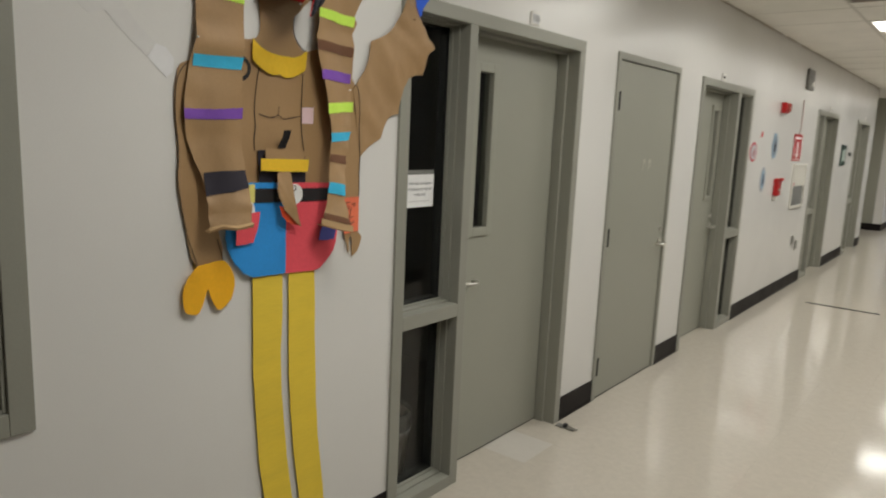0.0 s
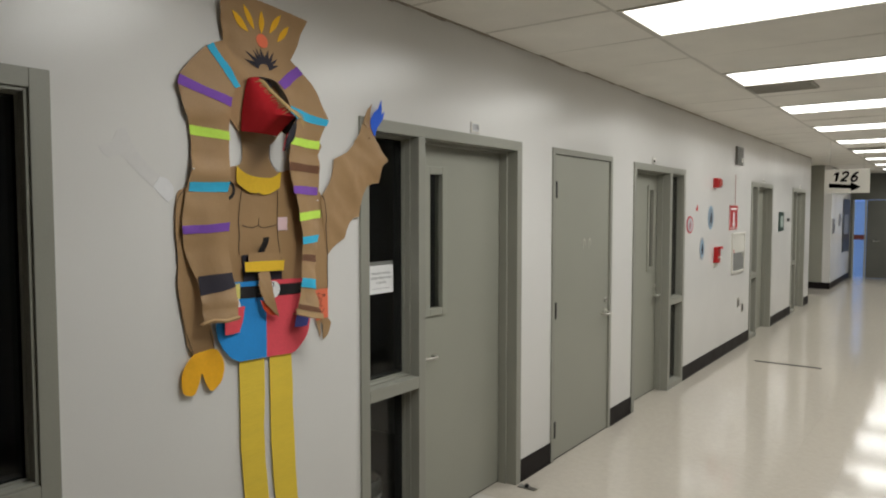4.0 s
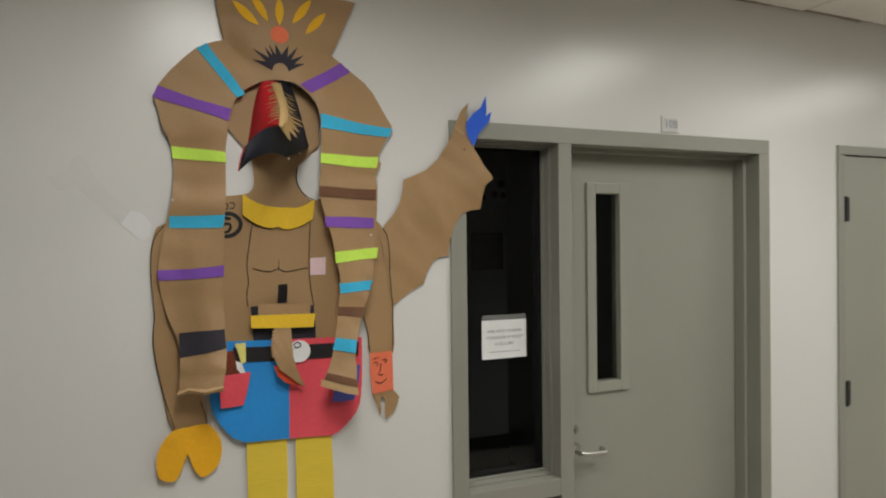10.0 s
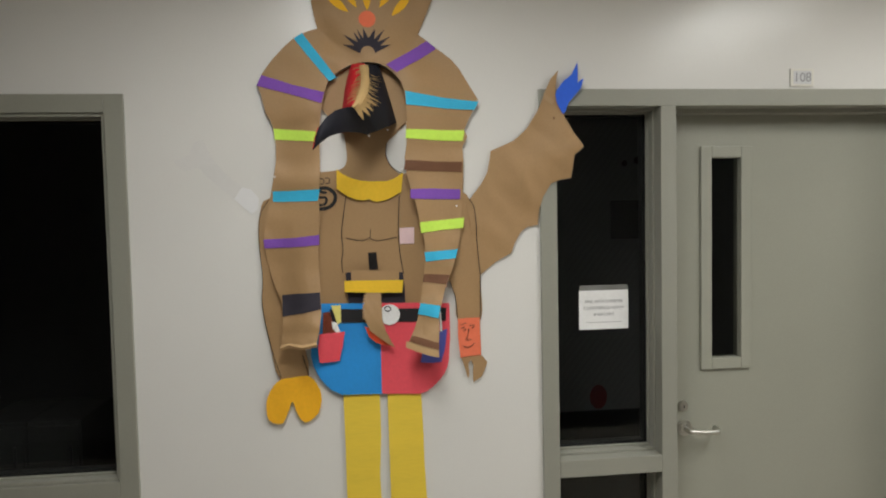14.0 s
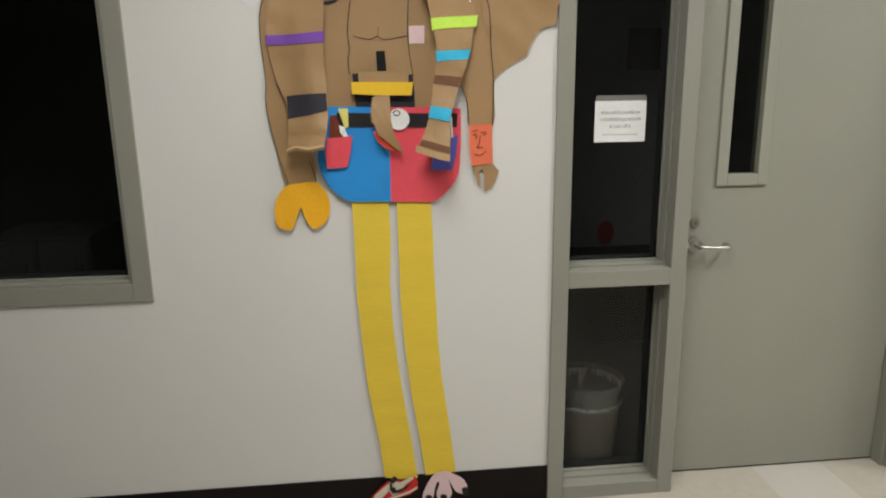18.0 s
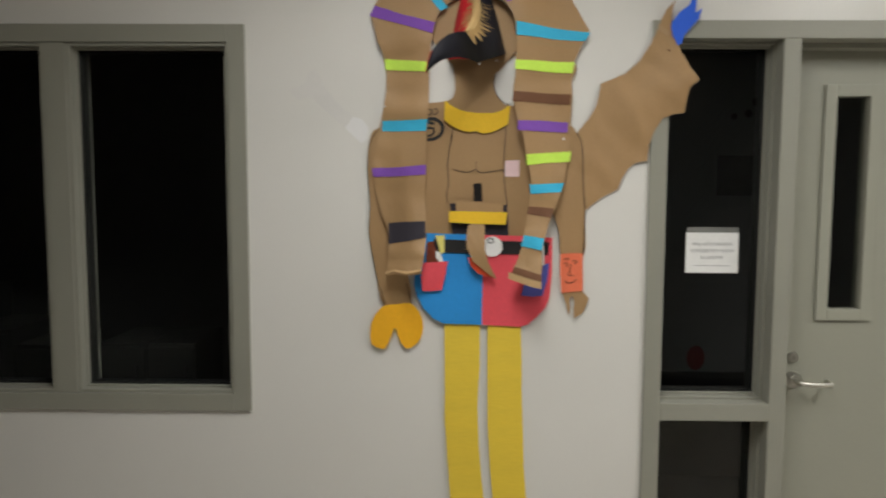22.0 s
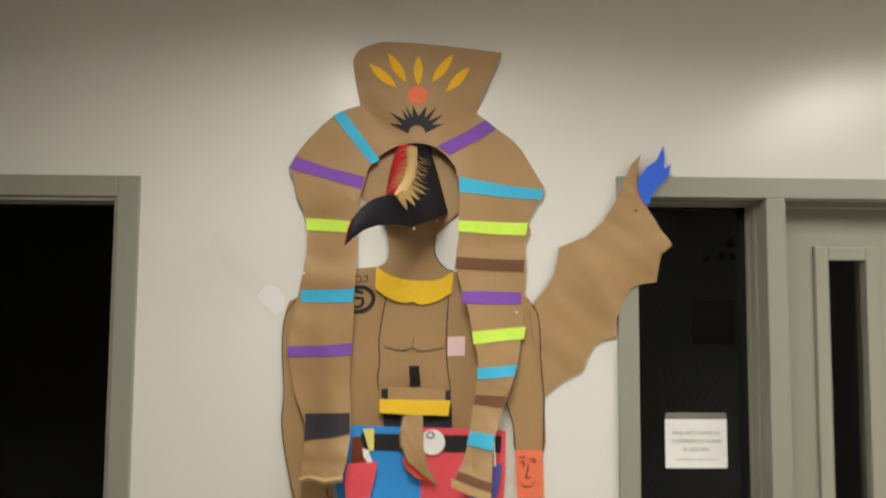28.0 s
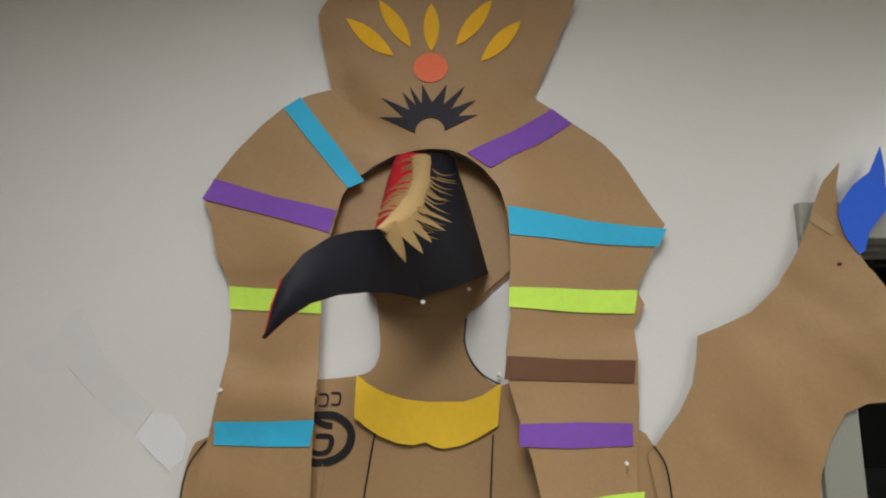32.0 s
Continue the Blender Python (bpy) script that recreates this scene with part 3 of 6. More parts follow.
band([(2.315, 1.504, 0.078), (2.349, 1.499, 0.085), (2.382, 1.493, 0.09), (2.373, 1.453, 0.1), (2.339, 1.461, 0.09), (2.305, 1.467, 0.082)], CYAN, "cyan paper stripe")
band([(2.283, 1.399, 0.095), (2.325, 1.389, 0.12), (2.371, 1.375, 0.13), (2.369, 1.356, 0.14), (2.324, 1.368, 0.125), (2.275, 1.381, 0.097)], BROWN, "faded brown paper stripe")
# crown decoration
PETALS = [(2.023, 2.534, 0.022), (2.102, 2.470, 0.022), (2.077, 2.568, 0.022), (2.130, 2.485, 0.022), (2.164, 2.563, 0.022), (2.164, 2.476, 0.022), (2.265, 2.570, 0.022), (2.204, 2.486, 0.022), (2.313, 2.535, 0.022), (2.245, 2.459, 0.022)]
for k in range(0, 10, 2):
    cut("petal", leaf(PETALS[k], PETALS[k + 1], 0.026), on_hood, MUSTARD, "mustard paper petal", step=0.02)
DOT = [(2.163, 2.446, 0.022), (2.191, 2.446, 0.022)]
cut("forehead_disc", disc(DOT[0][0], DOT[0][1], DOT[1][0] - DOT[0][0]), on_hood, CORAL, "coral paper disc", step=0.02)
SUN = [(2.162, 2.334, 0.024), (2.186, 2.333, 0.024), (2.081, 2.364, 0.024), (2.083, 2.396, 0.024), (2.117, 2.404, 0.024), (2.129, 2.413, 0.024), (2.149, 2.416, 0.024), (2.189, 2.414, 0.024), (2.218, 2.412, 0.024), (2.237, 2.389, 0.024), (2.239, 2.361, 0.024)]
rays, hub, rim = SUN[2:], SUN[0], SUN[1][0] - SUN[0][0]
burst = [(hub[0] - rim, hub[1] - 0.002)]
swing = [math.atan2(q[1] - hub[1], q[0] - hub[0]) for q in rays]
for k, tip in enumerate(rays):
    if k:
        a0 = (swing[k - 1] + swing[k]) / 2
        burst.append((hub[0] + 2.0 * rim * math.cos(a0), hub[1] + 2.0 * rim * math.sin(a0)))
    burst.append((tip[0], tip[1]))
burst += [(hub[0] + rim * math.cos(math.pi * s / 12), hub[1] - 0.002 + rim * math.sin(math.pi * s / 12)) for s in range(13)]
cut("sunburst", burst[:-1], on_hood, NAVY, "navy paper sunburst", step=0.02)


# bird face: red and black cheeks that meet in a ridge, hooked beak, fringe crest
def skin(rows, thick=0.0015):
    """A bent sheet through rows of points in space."""
    bm = bmesh.new()
    net = [[bm.verts.new(p) for p in row] for row in rows]
    for r, s in zip(net, net[1:]):
        for k in range(len(r) - 1):
            bm.faces.new((r[k], r[k + 1], s[k + 1], s[k]))
    bmesh.ops.recalc_face_normals(bm, faces=bm.faces)
    bmesh.ops.solidify(bm, geom=bm.faces[:], thickness=thick)
    return bm


def between(a, b, n, sag=(0.000, -0.000, 0)):
    a, b, s = Vector(a), Vector(b), Vector(sag)
    return [a.lerp(b, k / n) + s * math.sin(math.pi * k / n) for k in range(n + 1)]


RIDGE = [(2.157, 2.300, 0.035), (2.156, 2.250, 0.092), (2.153, 2.212, 0.145), (2.145, 2.168, 0.196), (2.130, 2.126, 0.268), (2.154, 2.052, 0.172)]
RIDGE = [(q[2], q[0], q[1]) for q in RIDGE]
RED_FOOT = [(2.105, 2.298, 0.02), (2.096, 2.270, 0.02), (2.089, 2.244, 0.02), (2.082, 2.211, 0.02), (2.074, 2.160, 0.02), (2.077, 2.176, 0.02)]
RED_FOOT = [(q[2], q[0], q[1]) for q in RED_FOOT]
RED_FOOT[-1] = (0.03, RED_FOOT[-1][1] - 0.016, 2.086)
BLACK_FOOT = [(2.201, 2.294, 0.02), (2.214, 2.252, 0.02), (2.227, 2.208, 0.02), (2.239, 2.163, 0.02), (2.246, 2.135, 0.02), (2.253, 2.108, 0.02)]
BLACK_FOOT = [(q[2], q[0], q[1]) for q in BLACK_FOOT]
cheek = [between(a, b, 5, (0.012, -0.012, 0)) for a, b in zip([(q[0] - 0.006 - 0.035 * (k == 5), q[1] - 0.004, q[2] + 0.004 + 0.012 * (k == 5)) for k, q in enumerate(RIDGE)], RED_FOOT)]
part("red_cheek", skin(cheek), RED, FIG, "crimson paper side of the bird face", True)
part("black_cheek", skin([between(a, b, 5, (0.015, 0.010, 0)) for a, b in zip(RIDGE, BLACK_FOOT)]), BEAKBLACK, FIG, "black paper side of the bird face", True)
BEAK_TOP = [(2.131, 2.128, 0.266), (2.109, 2.121, 0.288), (2.087, 2.113, 0.318), (2.063, 2.102, 0.340), (2.035, 2.080, 0.352), (2.014, 2.052, 0.354), (2.004, 2.024, 0.352), (1.997, 1.990, 0.350)]
BEAK_LOW = [(2.158, 2.049, 0.170), (2.154, 2.050, 0.180), (2.121, 2.051, 0.235), (2.094, 2.046, 0.285), (2.070, 2.039, 0.320), (2.043, 2.027, 0.342), (2.020, 2.010, 0.349), (1.997, 1.988, 0.350)]
beak_rows = [between((b[2], b[0], b[1]), (a[2], a[0], a[1]), 6, (0.010, -0.000, 0)) for a, b in zip(BEAK_TOP, BEAK_LOW)]
beak = part("beak", skin(beak_rows), BEAKBLACK, FIG, "hooked black paper beak with red edges", True)
for line in (BEAK_LOW[3:], BEAK_TOP[5:]):
    part("beak_edge", tube(bmesh.new(), [(q[2] - 0.003, q[0] - 0.001, q[1] + (0.001 if line is not BEAK_LOW else -0.0006)) for q in line], 0.0012, 6), RED, beak, "red paper edge", True)
part("beak_lining", skin([[Vector((p.x - 0.012, p.y + 0.003, p.z)) for p in row[1:-1]] for row in beak_rows[3:-1]]), RED, beak, "red paper lining of the beak", True)
# crest: a tan strip along the ridge with a cut fringe on both sides
CREST_L = [(2.133, 2.292, 0.046), (2.138, 2.244, 0.102), (2.135, 2.204, 0.160), (2.129, 2.177, 0.204), (2.119, 2.143, 0.262), (2.109, 2.118, 0.306)]
CREST_R = [(2.168, 2.294, 0.036), (2.169, 2.244, 0.088), (2.164, 2.210, 0.138), (2.157, 2.168, 0.198), (2.144, 2.138, 0.246), (2.121, 2.113, 0.300)]
CREST_L = [Vector((q[2], q[0], q[1])) for q in smooth_line(CREST_L, 5, False)]
CREST_R = [Vector((q[2], q[0], q[1])) for q in smooth_line(CREST_R, 5, False)]
crest = part("crest", skin([between(a, b, 4, (0.014, 0, 0)) for a, b in zip(CREST_L, CREST_R)]), TAN, FIG, "fringed tan paper crest", True)
rng = random.Random(5)
fringe = bmesh.new()


def strand(root, tip, rise, wide, front=None):
    """One cut strand of the fringe, tapering and drooping."""
    pts = [root.lerp(tip, k / 5) + rise * math.sin(math.pi * k / 5) for k in range(6)]
    d = (tip - root).normalized()
    w = (d.cross(front) if front else Vector((0.25, -d.z, d.y))).normalized() * wide
    ring = [pts[0] - w] + [p - w * (1 - k / 5) ** 0.7 for k, p in enumerate(pts) if 0 < k < 5] + [pts[5]] + [p + w * (1 - k / 5) ** 0.7 for k, p in reversed(list(enumerate(pts))) if 0 < k < 5] + [pts[0] + w]
    vs = [fringe.verts.new(p) for p in ring]
    n = len(vs)
    for k in range(4):
        fringe.faces.new((vs[k], vs[k + 1], vs[n - 2 - k], vs[n - 1 - k]))
    fringe.faces.new((vs[4], vs[5], vs[6]))


def along(line, f):
    f = f * (len(line) - 1)
    i = min(int(f), len(line) - 2)
    return line[i].lerp(line[i + 1], f - i)


for k in range(19):
    f = 0.13 + 0.66 * k / 18
    root = along(CREST_R, f) + Vector((0.007, -0.005, 0))
    long, fall = 0.043 * rng.uniform(0.75, 1.1), radians(-14 - 26 * f + rng.uniform(-7, 7))
    strand(root, root + Vector((rng.uniform(-0.012, 0.01), long * math.cos(fall), long * math.sin(fall))), Vector((0.012, 0.0, -0.009 * rng.uniform(0.6, 1.2))), 0.0026, Vector((0.75, 0.3, 0.6)))
for k in range(17):
    f = 0.06 + 0.68 * k / 16
    root = along(CREST_L, f) + Vector((0.002, 0.004, 0))
    long = 0.034 * rng.uniform(0.75, 1.15)
    strand(root, root + Vector((-0.02 * rng.uniform(0.2, 0.9), -long, -long * rng.uniform(0.15, 0.55))), Vector((0.004, 0.0, 0.004)), 0.0027, Vector((0.7, -0.6, 0.2)))
# the broad cut points at the lower end
for k, tip in enumerate(((0.292, 2.143, 2.080), (0.282, 2.163, 2.092), (0.268, 2.173, 2.108), (0.252, 2.190, 2.126), (0.236, 2.198, 2.140))):
    root = along(CREST_L, 0.9).lerp(along(CREST_R, 0.9), 0.4) if k == 0 else along(CREST_L, 0.94 - 0.08 * k).lerp(along(CREST_R, 0.94 - 0.08 * k), 0.8)
    strand(root + Vector((0.009 if k == 0 else 0.006, 0, 0)), Vector(tip), Vector((0.004, 0.001, -0.001)), (0.0125, 0.0105, 0.009, 0.0065, 0.005)[k], Vector((0.85, 0.1, 0.5)))
bmesh.ops.solidify(fringe, geom=fringe.faces[:], thickness=0.0006)
tagged(part("fringe", fringe, TAN, crest), kind="stuff")
part("face_backing", sheet([(2.001, 2.159, 0.012), (2.010, 2.199, 0.012), (2.030, 2.246, 0.012), (2.067, 2.279, 0.012), (2.123, 2.300, 0.012), (2.188, 2.306, 0.012), (2.244, 2.279, 0.012), (2.276, 2.246, 0.012), (2.288, 2.198, 0.012), (2.290, 2.117, 0.012), (2.251, 2.082, 0.012), (2.223, 2.055, 0.012), (2.157, 2.043, 0.012), (2.099, 2.055, 0.012), (2.079, 2.067, 0.012)], lambda y, z: 0.011, 0.001, 0.05), KRAFT, FIG, "brown paper behind the bird face")
# collar, patches
COLLAR = [(2.049, 1.954, 0.014), (2.068, 1.939, 0.014), (2.093, 1.926, 0.014), (2.123, 1.917, 0.014), (2.158, 1.913, 0.014), (2.214, 1.913, 0.014), (2.242, 1.922, 0.014), (2.271, 1.941, 0.014), (2.264, 1.877, 0.014), (2.234, 1.859, 0.014), (2.208, 1.848, 0.014), (2.182, 1.844, 0.014), (2.167, 1.847, 0.014), (2.156, 1.854, 0.014), (2.136, 1.849, 0.014), (2.112, 1.852, 0.014), (2.083, 1.864, 0.014), (2.062, 1.878, 0.014), (2.047, 1.890, 0.014)]
cut("collar", COLLAR, lift_of([(q[0], q[1], 0.013) for q in COLLAR], 0.004, 9, 8), YELLOW, "bright yellow paper collar")
PATCH = [(2.255, 1.753, 0.014), (2.305, 1.755, 0.014), (2.304, 1.699, 0.014), (2.255, 1.699, 0.014)]
cut("patch", PATCH, above(torso_lift, 0.0022), PINK, "pale pink square of paper")
TAB = [(2.146, 1.674, 0.05), (2.174, 1.676, 0.052), (2.179, 1.615, 0.016), (2.149, 1.614, 0.014)]
cut("tab", TAB, lift_of(TAB, 0), INK, "black paper tab standing off the chest")

# skirt, belt and what is tucked in it
SKIRT_A = [(1.985, 1.505, 0.018), (2.089, 1.502, 0.018), (2.186, 1.499, 0.018), (2.182, 1.345, 0.018), (2.181, 1.187, 0.018), (2.110, 1.190, 0.018), (2.047, 1.191, 0.018), (2.009, 1.210, 0.018), (1.975, 1.248, 0.018), (1.952, 1.293, 0.018), (1.945, 1.331, 0.018), (1.948, 1.371, 0.018), (1.964, 1.427, 0.018)]
SKIRT_B = [(2.186, 1.499, 0.018), (2.302, 1.497, 0.018), (2.420, 1.491, 0.018), (2.420, 1.379, 0.018), (2.415, 1.303, 0.018), (2.410, 1.274, 0.018), (2.398, 1.248, 0.018), (2.381, 1.227, 0.018), (2.359, 1.205, 0.018), (2.336, 1.188, 0.018), (2.312, 1.181, 0.018), (2.249, 1.184, 0.018), (2.181, 1.187, 0.018), (2.182, 1.345, 0.018)]
skirt_lift = lift_of([(q[0], q[1], 0.016 + 0.002 * (q[1] < 1.25)) for q in SKIRT_A + SKIRT_B], 0.003, 6, 9)
cut("skirt_half", SKIRT_A, skirt_lift, BLUE, "bright blue paper half of the skirt")
cut("skirt_half", SKIRT_B, skirt_lift, ROSE, "rose red paper half of the skirt")
BELT = [(2.014, 1.485, 0.021), (2.182, 1.480, 0.021), (2.409, 1.476, 0.021), (2.406, 1.431, 0.021), (2.181, 1.434, 0.021), (2.012, 1.439, 0.021)]
cut("belt", BELT, above(skirt_lift, 0.003), INK, "black paper belt")
SLIP = [(2.018, 1.497, 0.026), (2.050, 1.498, 0.026), (2.050, 1.440, 0.026), (2.037, 1.433, 0.026), (2.029, 1.463, 0.026)]
cut("paper_slip", SLIP, above(skirt_lift, 0.006), mat("pale_yellow_paper", (0.750, 0.680, 0.2), 0.8), "pale yellow slip of paper")
WRAP = [(1.991, 1.475, 0.026), (2.013, 1.478, 0.026), (2.020, 1.448, 0.026), (2.043, 1.417, 0.026), (2.048, 1.402, 0.026), (1.987, 1.400, 0.026)]
cut("sweet_wrapper", WRAP, lift_of([(q[0], q[1], 0.03) for q in WRAP], 0.006, 60, 2), mat("wrapper_foil", (0.220, 0.055, 0.03), 0.35, 0.3, vary=0.6, scale=40, fine=90), "crumpled brown foil wrapper", step=0.01)
WRAP2 = [(2.019, 1.445, 0.028), (2.035, 1.440, 0.028), (2.048, 1.406, 0.028), (2.033, 1.407, 0.028), (2.022, 1.422, 0.028)]
cut("wrapper_end", WRAP2, lift_of([(q[0], q[1], 0.033) for q in WRAP2], 0.005, 70, 4), WHITE, "white wrapper end", step=0.008)
POCKET_A = [(1.978, 1.404, 0.034), (2.062, 1.410, 0.034), (2.053, 1.359, 0.034), (2.041, 1.310, 0.034), (2.007, 1.306, 0.034), (1.975, 1.305, 0.034), (1.971, 1.353, 0.034)]
cut("pocket", POCKET_A, lift_of([(q[0], q[1], 0.036 if q[1] > 1.33 else 0.028) for q in POCKET_A], 0.002), ROSE, "rose paper pocket holding a wrapper")
POCKET_B = [(2.365, 1.394, 0.032), (2.408, 1.406, 0.032), (2.401, 1.343, 0.032), (2.386, 1.292, 0.032), (2.353, 1.290, 0.032), (2.314, 1.293, 0.032), (2.322, 1.329, 0.032)]
cut("pocket", POCKET_B, lift_of([(q[0], q[1], 0.034) for q in POCKET_B], 0.002), INDIGO, "indigo paper pocket")
PEN = [(2.383, 1.466, 0.05), (2.387, 1.399, 0.05)]
part("pen", rod(bmesh.new(), (0.045, PEN[0][0], PEN[0][1]), (0.04, PEN[1][0], PEN[1][1]), 0.004, 0.004, 8), WHITE, FIG, "thin white pen in the pocket")
BUCKLE = [(2.214, 1.460, 0.026), (2.249, 1.460, 0.026)]
buckle = cut("buckle_disc", disc(BUCKLE[0][0], BUCKLE[0][1], BUCKLE[1][0] - BUCKLE[0][0]), above(skirt_lift, 0.007), WHITE, "white paper disc with a drawn eye")
ink([(2.195, 1.481, 0.03), (2.207, 1.489, 0.03), (2.218, 1.481, 0.03), (2.210, 1.472, 0.03), (2.197, 1.476, 0.03)], above(skirt_lift, 0.007), 0.0034, buckle)
# snout with trunk over the belt
SNOUT_BACK = [(2.068, 1.606, 0.012), (2.129, 1.611, 0.012), (2.263, 1.602, 0.012), (2.268, 1.549, 0.012), (2.269, 1.496, 0.012), (2.076, 1.500, 0.012), (2.073, 1.554, 0.012)]
cut("snout_backing", SNOUT_BACK, above(torso_lift, 0.006), NAVY, "navy paper backing")
SNOUT = [(2.088, 1.614, 0.03), (2.165, 1.612, 0.03), (2.249, 1.606, 0.03), (2.248, 1.574, 0.03), (2.165, 1.574, 0.03), (2.088, 1.579, 0.03)]
cut("snout", SNOUT, lift_of([(q[0], q[1], 0.03) for q in SNOUT], 0.003, 9, 3), KRAFT, "brown folded paper snout")
SNOUT_BAND = [(2.065, 1.581, 0.034), (2.164, 1.580, 0.034), (2.263, 1.578, 0.034), (2.257, 1.536, 0.034), (2.164, 1.538, 0.034), (2.065, 1.543, 0.034)]
cut("snout_band", SNOUT_BAND, lift_of([(q[0], q[1], 0.036) for q in SNOUT_BAND], 0.003, 9, 5), YELLOW, "bright yellow paper band")
TRUNK_R = [(2.186, 1.539, 0.034), (2.187, 1.497, 0.044), (2.188, 1.452, 0.055), (2.199, 1.409, 0.056), (2.216, 1.374, 0.046), (2.229, 1.349, 0.038)]
TRUNK_L = [(2.206, 1.363, 0.042), (2.177, 1.387, 0.05), (2.145, 1.417, 0.055), (2.129, 1.455, 0.054), (2.127, 1.490, 0.046), (2.136, 1.541, 0.034)]
trunk_lift = lift_of(TRUNK_R + TRUNK_L, 0.002, 9, 4)
frill = []
for k, (a, b) in enumerate(zip(TRUNK_L[2:], TRUNK_L[3:])):
    for s in range(5):
        y, z = a[0] + (b[0] - a[0]) * s / 5, a[1] + (b[1] - a[1]) * s / 5
        frill += [(y - (0.008 if k else 0.002), z - 0.002), (y + 0.001, z + 0.003)]
cut("trunk", [q[:2] for q in TRUNK_R] + [q[:2] for q in TRUNK_L[:2]] + frill + [TRUNK_L[-1][:2]], trunk_lift, KRAFT, "curved brown paper trunk with a notched edge")
MOUTH = [(2.129, 1.426, 0.045), (2.153, 1.420, 0.045), (2.177, 1.401, 0.045), (2.199, 1.380, 0.045), (2.227, 1.352, 0.045), (2.196, 1.358, 0.045), (2.166, 1.369, 0.045), (2.141, 1.393, 0.045)]
cut("trunk_lining", MOUTH, above(trunk_lift, -0.006), mat("orange_red_paper", (0.620, 0.060, 0.015), 0.7), "orange-red lining under the trunk")
# curled ends of the lappets
CURL_A = [(1.852, 1.367, 0.066), (1.882, 1.378, 0.085), (1.925, 1.374, 0.105), (1.974, 1.382, 0.115)]
part("curl", skin([[Vector((q[2] + 0.002, q[0], q[1] + 0.009)) for q in CURL_A], [Vector((q[2] + 0.009, q[0], q[1] + 0.001 + 0.003 * (k % 2))) for k, q in enumerate(CURL_A)], [Vector((q[2] + 0.004, q[0], q[1] - 0.006)) for q in CURL_A], [Vector((q[2] - 0.02, q[0], q[1] - 0.002)) for q in CURL_A]]), KRAFT_BACK, FIG, "curled paper edge", True)
CURL_B = [(2.264, 1.364, 0.102), (2.297, 1.353, 0.12), (2.334, 1.342, 0.138), (2.367, 1.336, 0.15)]
part("curl", skin([[Vector((q[2], q[0], q[1] + 0.018)) for q in CURL_B], [Vector((q[2] + 0.004, q[0], q[1] - 0.002)) for q in CURL_B], [Vector((q[2] - 0.02, q[0], q[1] - 0.004)) for q in CURL_B]]), KRAFT_BACK, FIG, "curled paper edge", True)
# gloved ends of the arms
MITTEN = [(1.844, 1.254, 0.016), (1.817, 1.230, 0.016), (1.797, 1.193, 0.016), (1.793, 1.155, 0.016), (1.800, 1.116, 0.016), (1.824, 1.103, 0.016), (1.847, 1.104, 0.016), (1.865, 1.141, 0.016), (1.880, 1.177, 0.016), (1.891, 1.143, 0.016), (1.914, 1.104, 0.016), (1.939, 1.107, 0.016), (1.966, 1.133, 0.016), (1.977, 1.175, 0.016), (1.972, 1.214, 0.016), (1.951, 1.249, 0.016), (1.929, 1.262, 0.016), (1.886, 1.258, 0.016)]
cut("mitten", smooth_line(MITTEN, 2), lift_of([(q[0], q[1], 0.018) for q in MITTEN], 0.006, 9, 2), ORANGE, "orange card lobster mitten")
CUFF = [(2.448, 1.435, 0.014), (2.482, 1.438, 0.014), (2.524, 1.438, 0.014), (2.526, 1.378, 0.014), (2.528, 1.307, 0.014), (2.490, 1.304, 0.014), (2.455, 1.300, 0.014), (2.448, 1.369, 0.014)]
cuff = cut("cuff", CUFF, lift_of([(q[0], q[1], 0.015) for q in CUFF], 0.003, 9, 2), CORAL, "coral paper cuff with a doodled face")
cuff_lift = lift_of([(q[0], q[1], 0.015) for q in CUFF], 0.003, 9, 2)
for doodle in ([(2.485, 1.400, 0.015), (2.481, 1.374, 0.015), (2.475, 1.363, 0.015), (2.485, 1.361, 0.015), (2.493, 1.365, 0.015)], [(2.465, 1.342, 0.015), (2.477, 1.335, 0.015), (2.492, 1.338, 0.015), (2.504, 1.349, 0.015)], [(2.460, 1.401, 0.015), (2.468, 1.406, 0.015), (2.474, 1.396, 0.015), (2.466, 1.393, 0.015)], [(2.487, 1.409, 0.015), (2.497, 1.413, 0.015), (2.505, 1.408, 0.015), (2.495, 1.402, 0.015)], [(2.459, 1.416, 0.015), (2.476, 1.420, 0.015)]):
    ink(doodle, cuff_lift, 0.0021, cuff)
CLAW = [(2.459, 1.299, 0.01), (2.490, 1.303, 0.01), (2.521, 1.311, 0.01), (2.536, 1.298, 0.01), (2.550, 1.281, 0.01), (2.540, 1.251, 0.01), (2.528, 1.228, 0.01), (2.500, 1.211, 0.01), (2.498, 1.242, 0.01), (2.500, 1.272, 0.01), (2.491, 1.291, 0.01), (2.483, 1.278, 0.01), (2.486, 1.239, 0.01), (2.480, 1.225, 0.01), (2.471, 1.262, 0.01)]
cut("claw", CLAW, lift_of(CLAW, 0.002), KRAFT, "brown paper pincer")
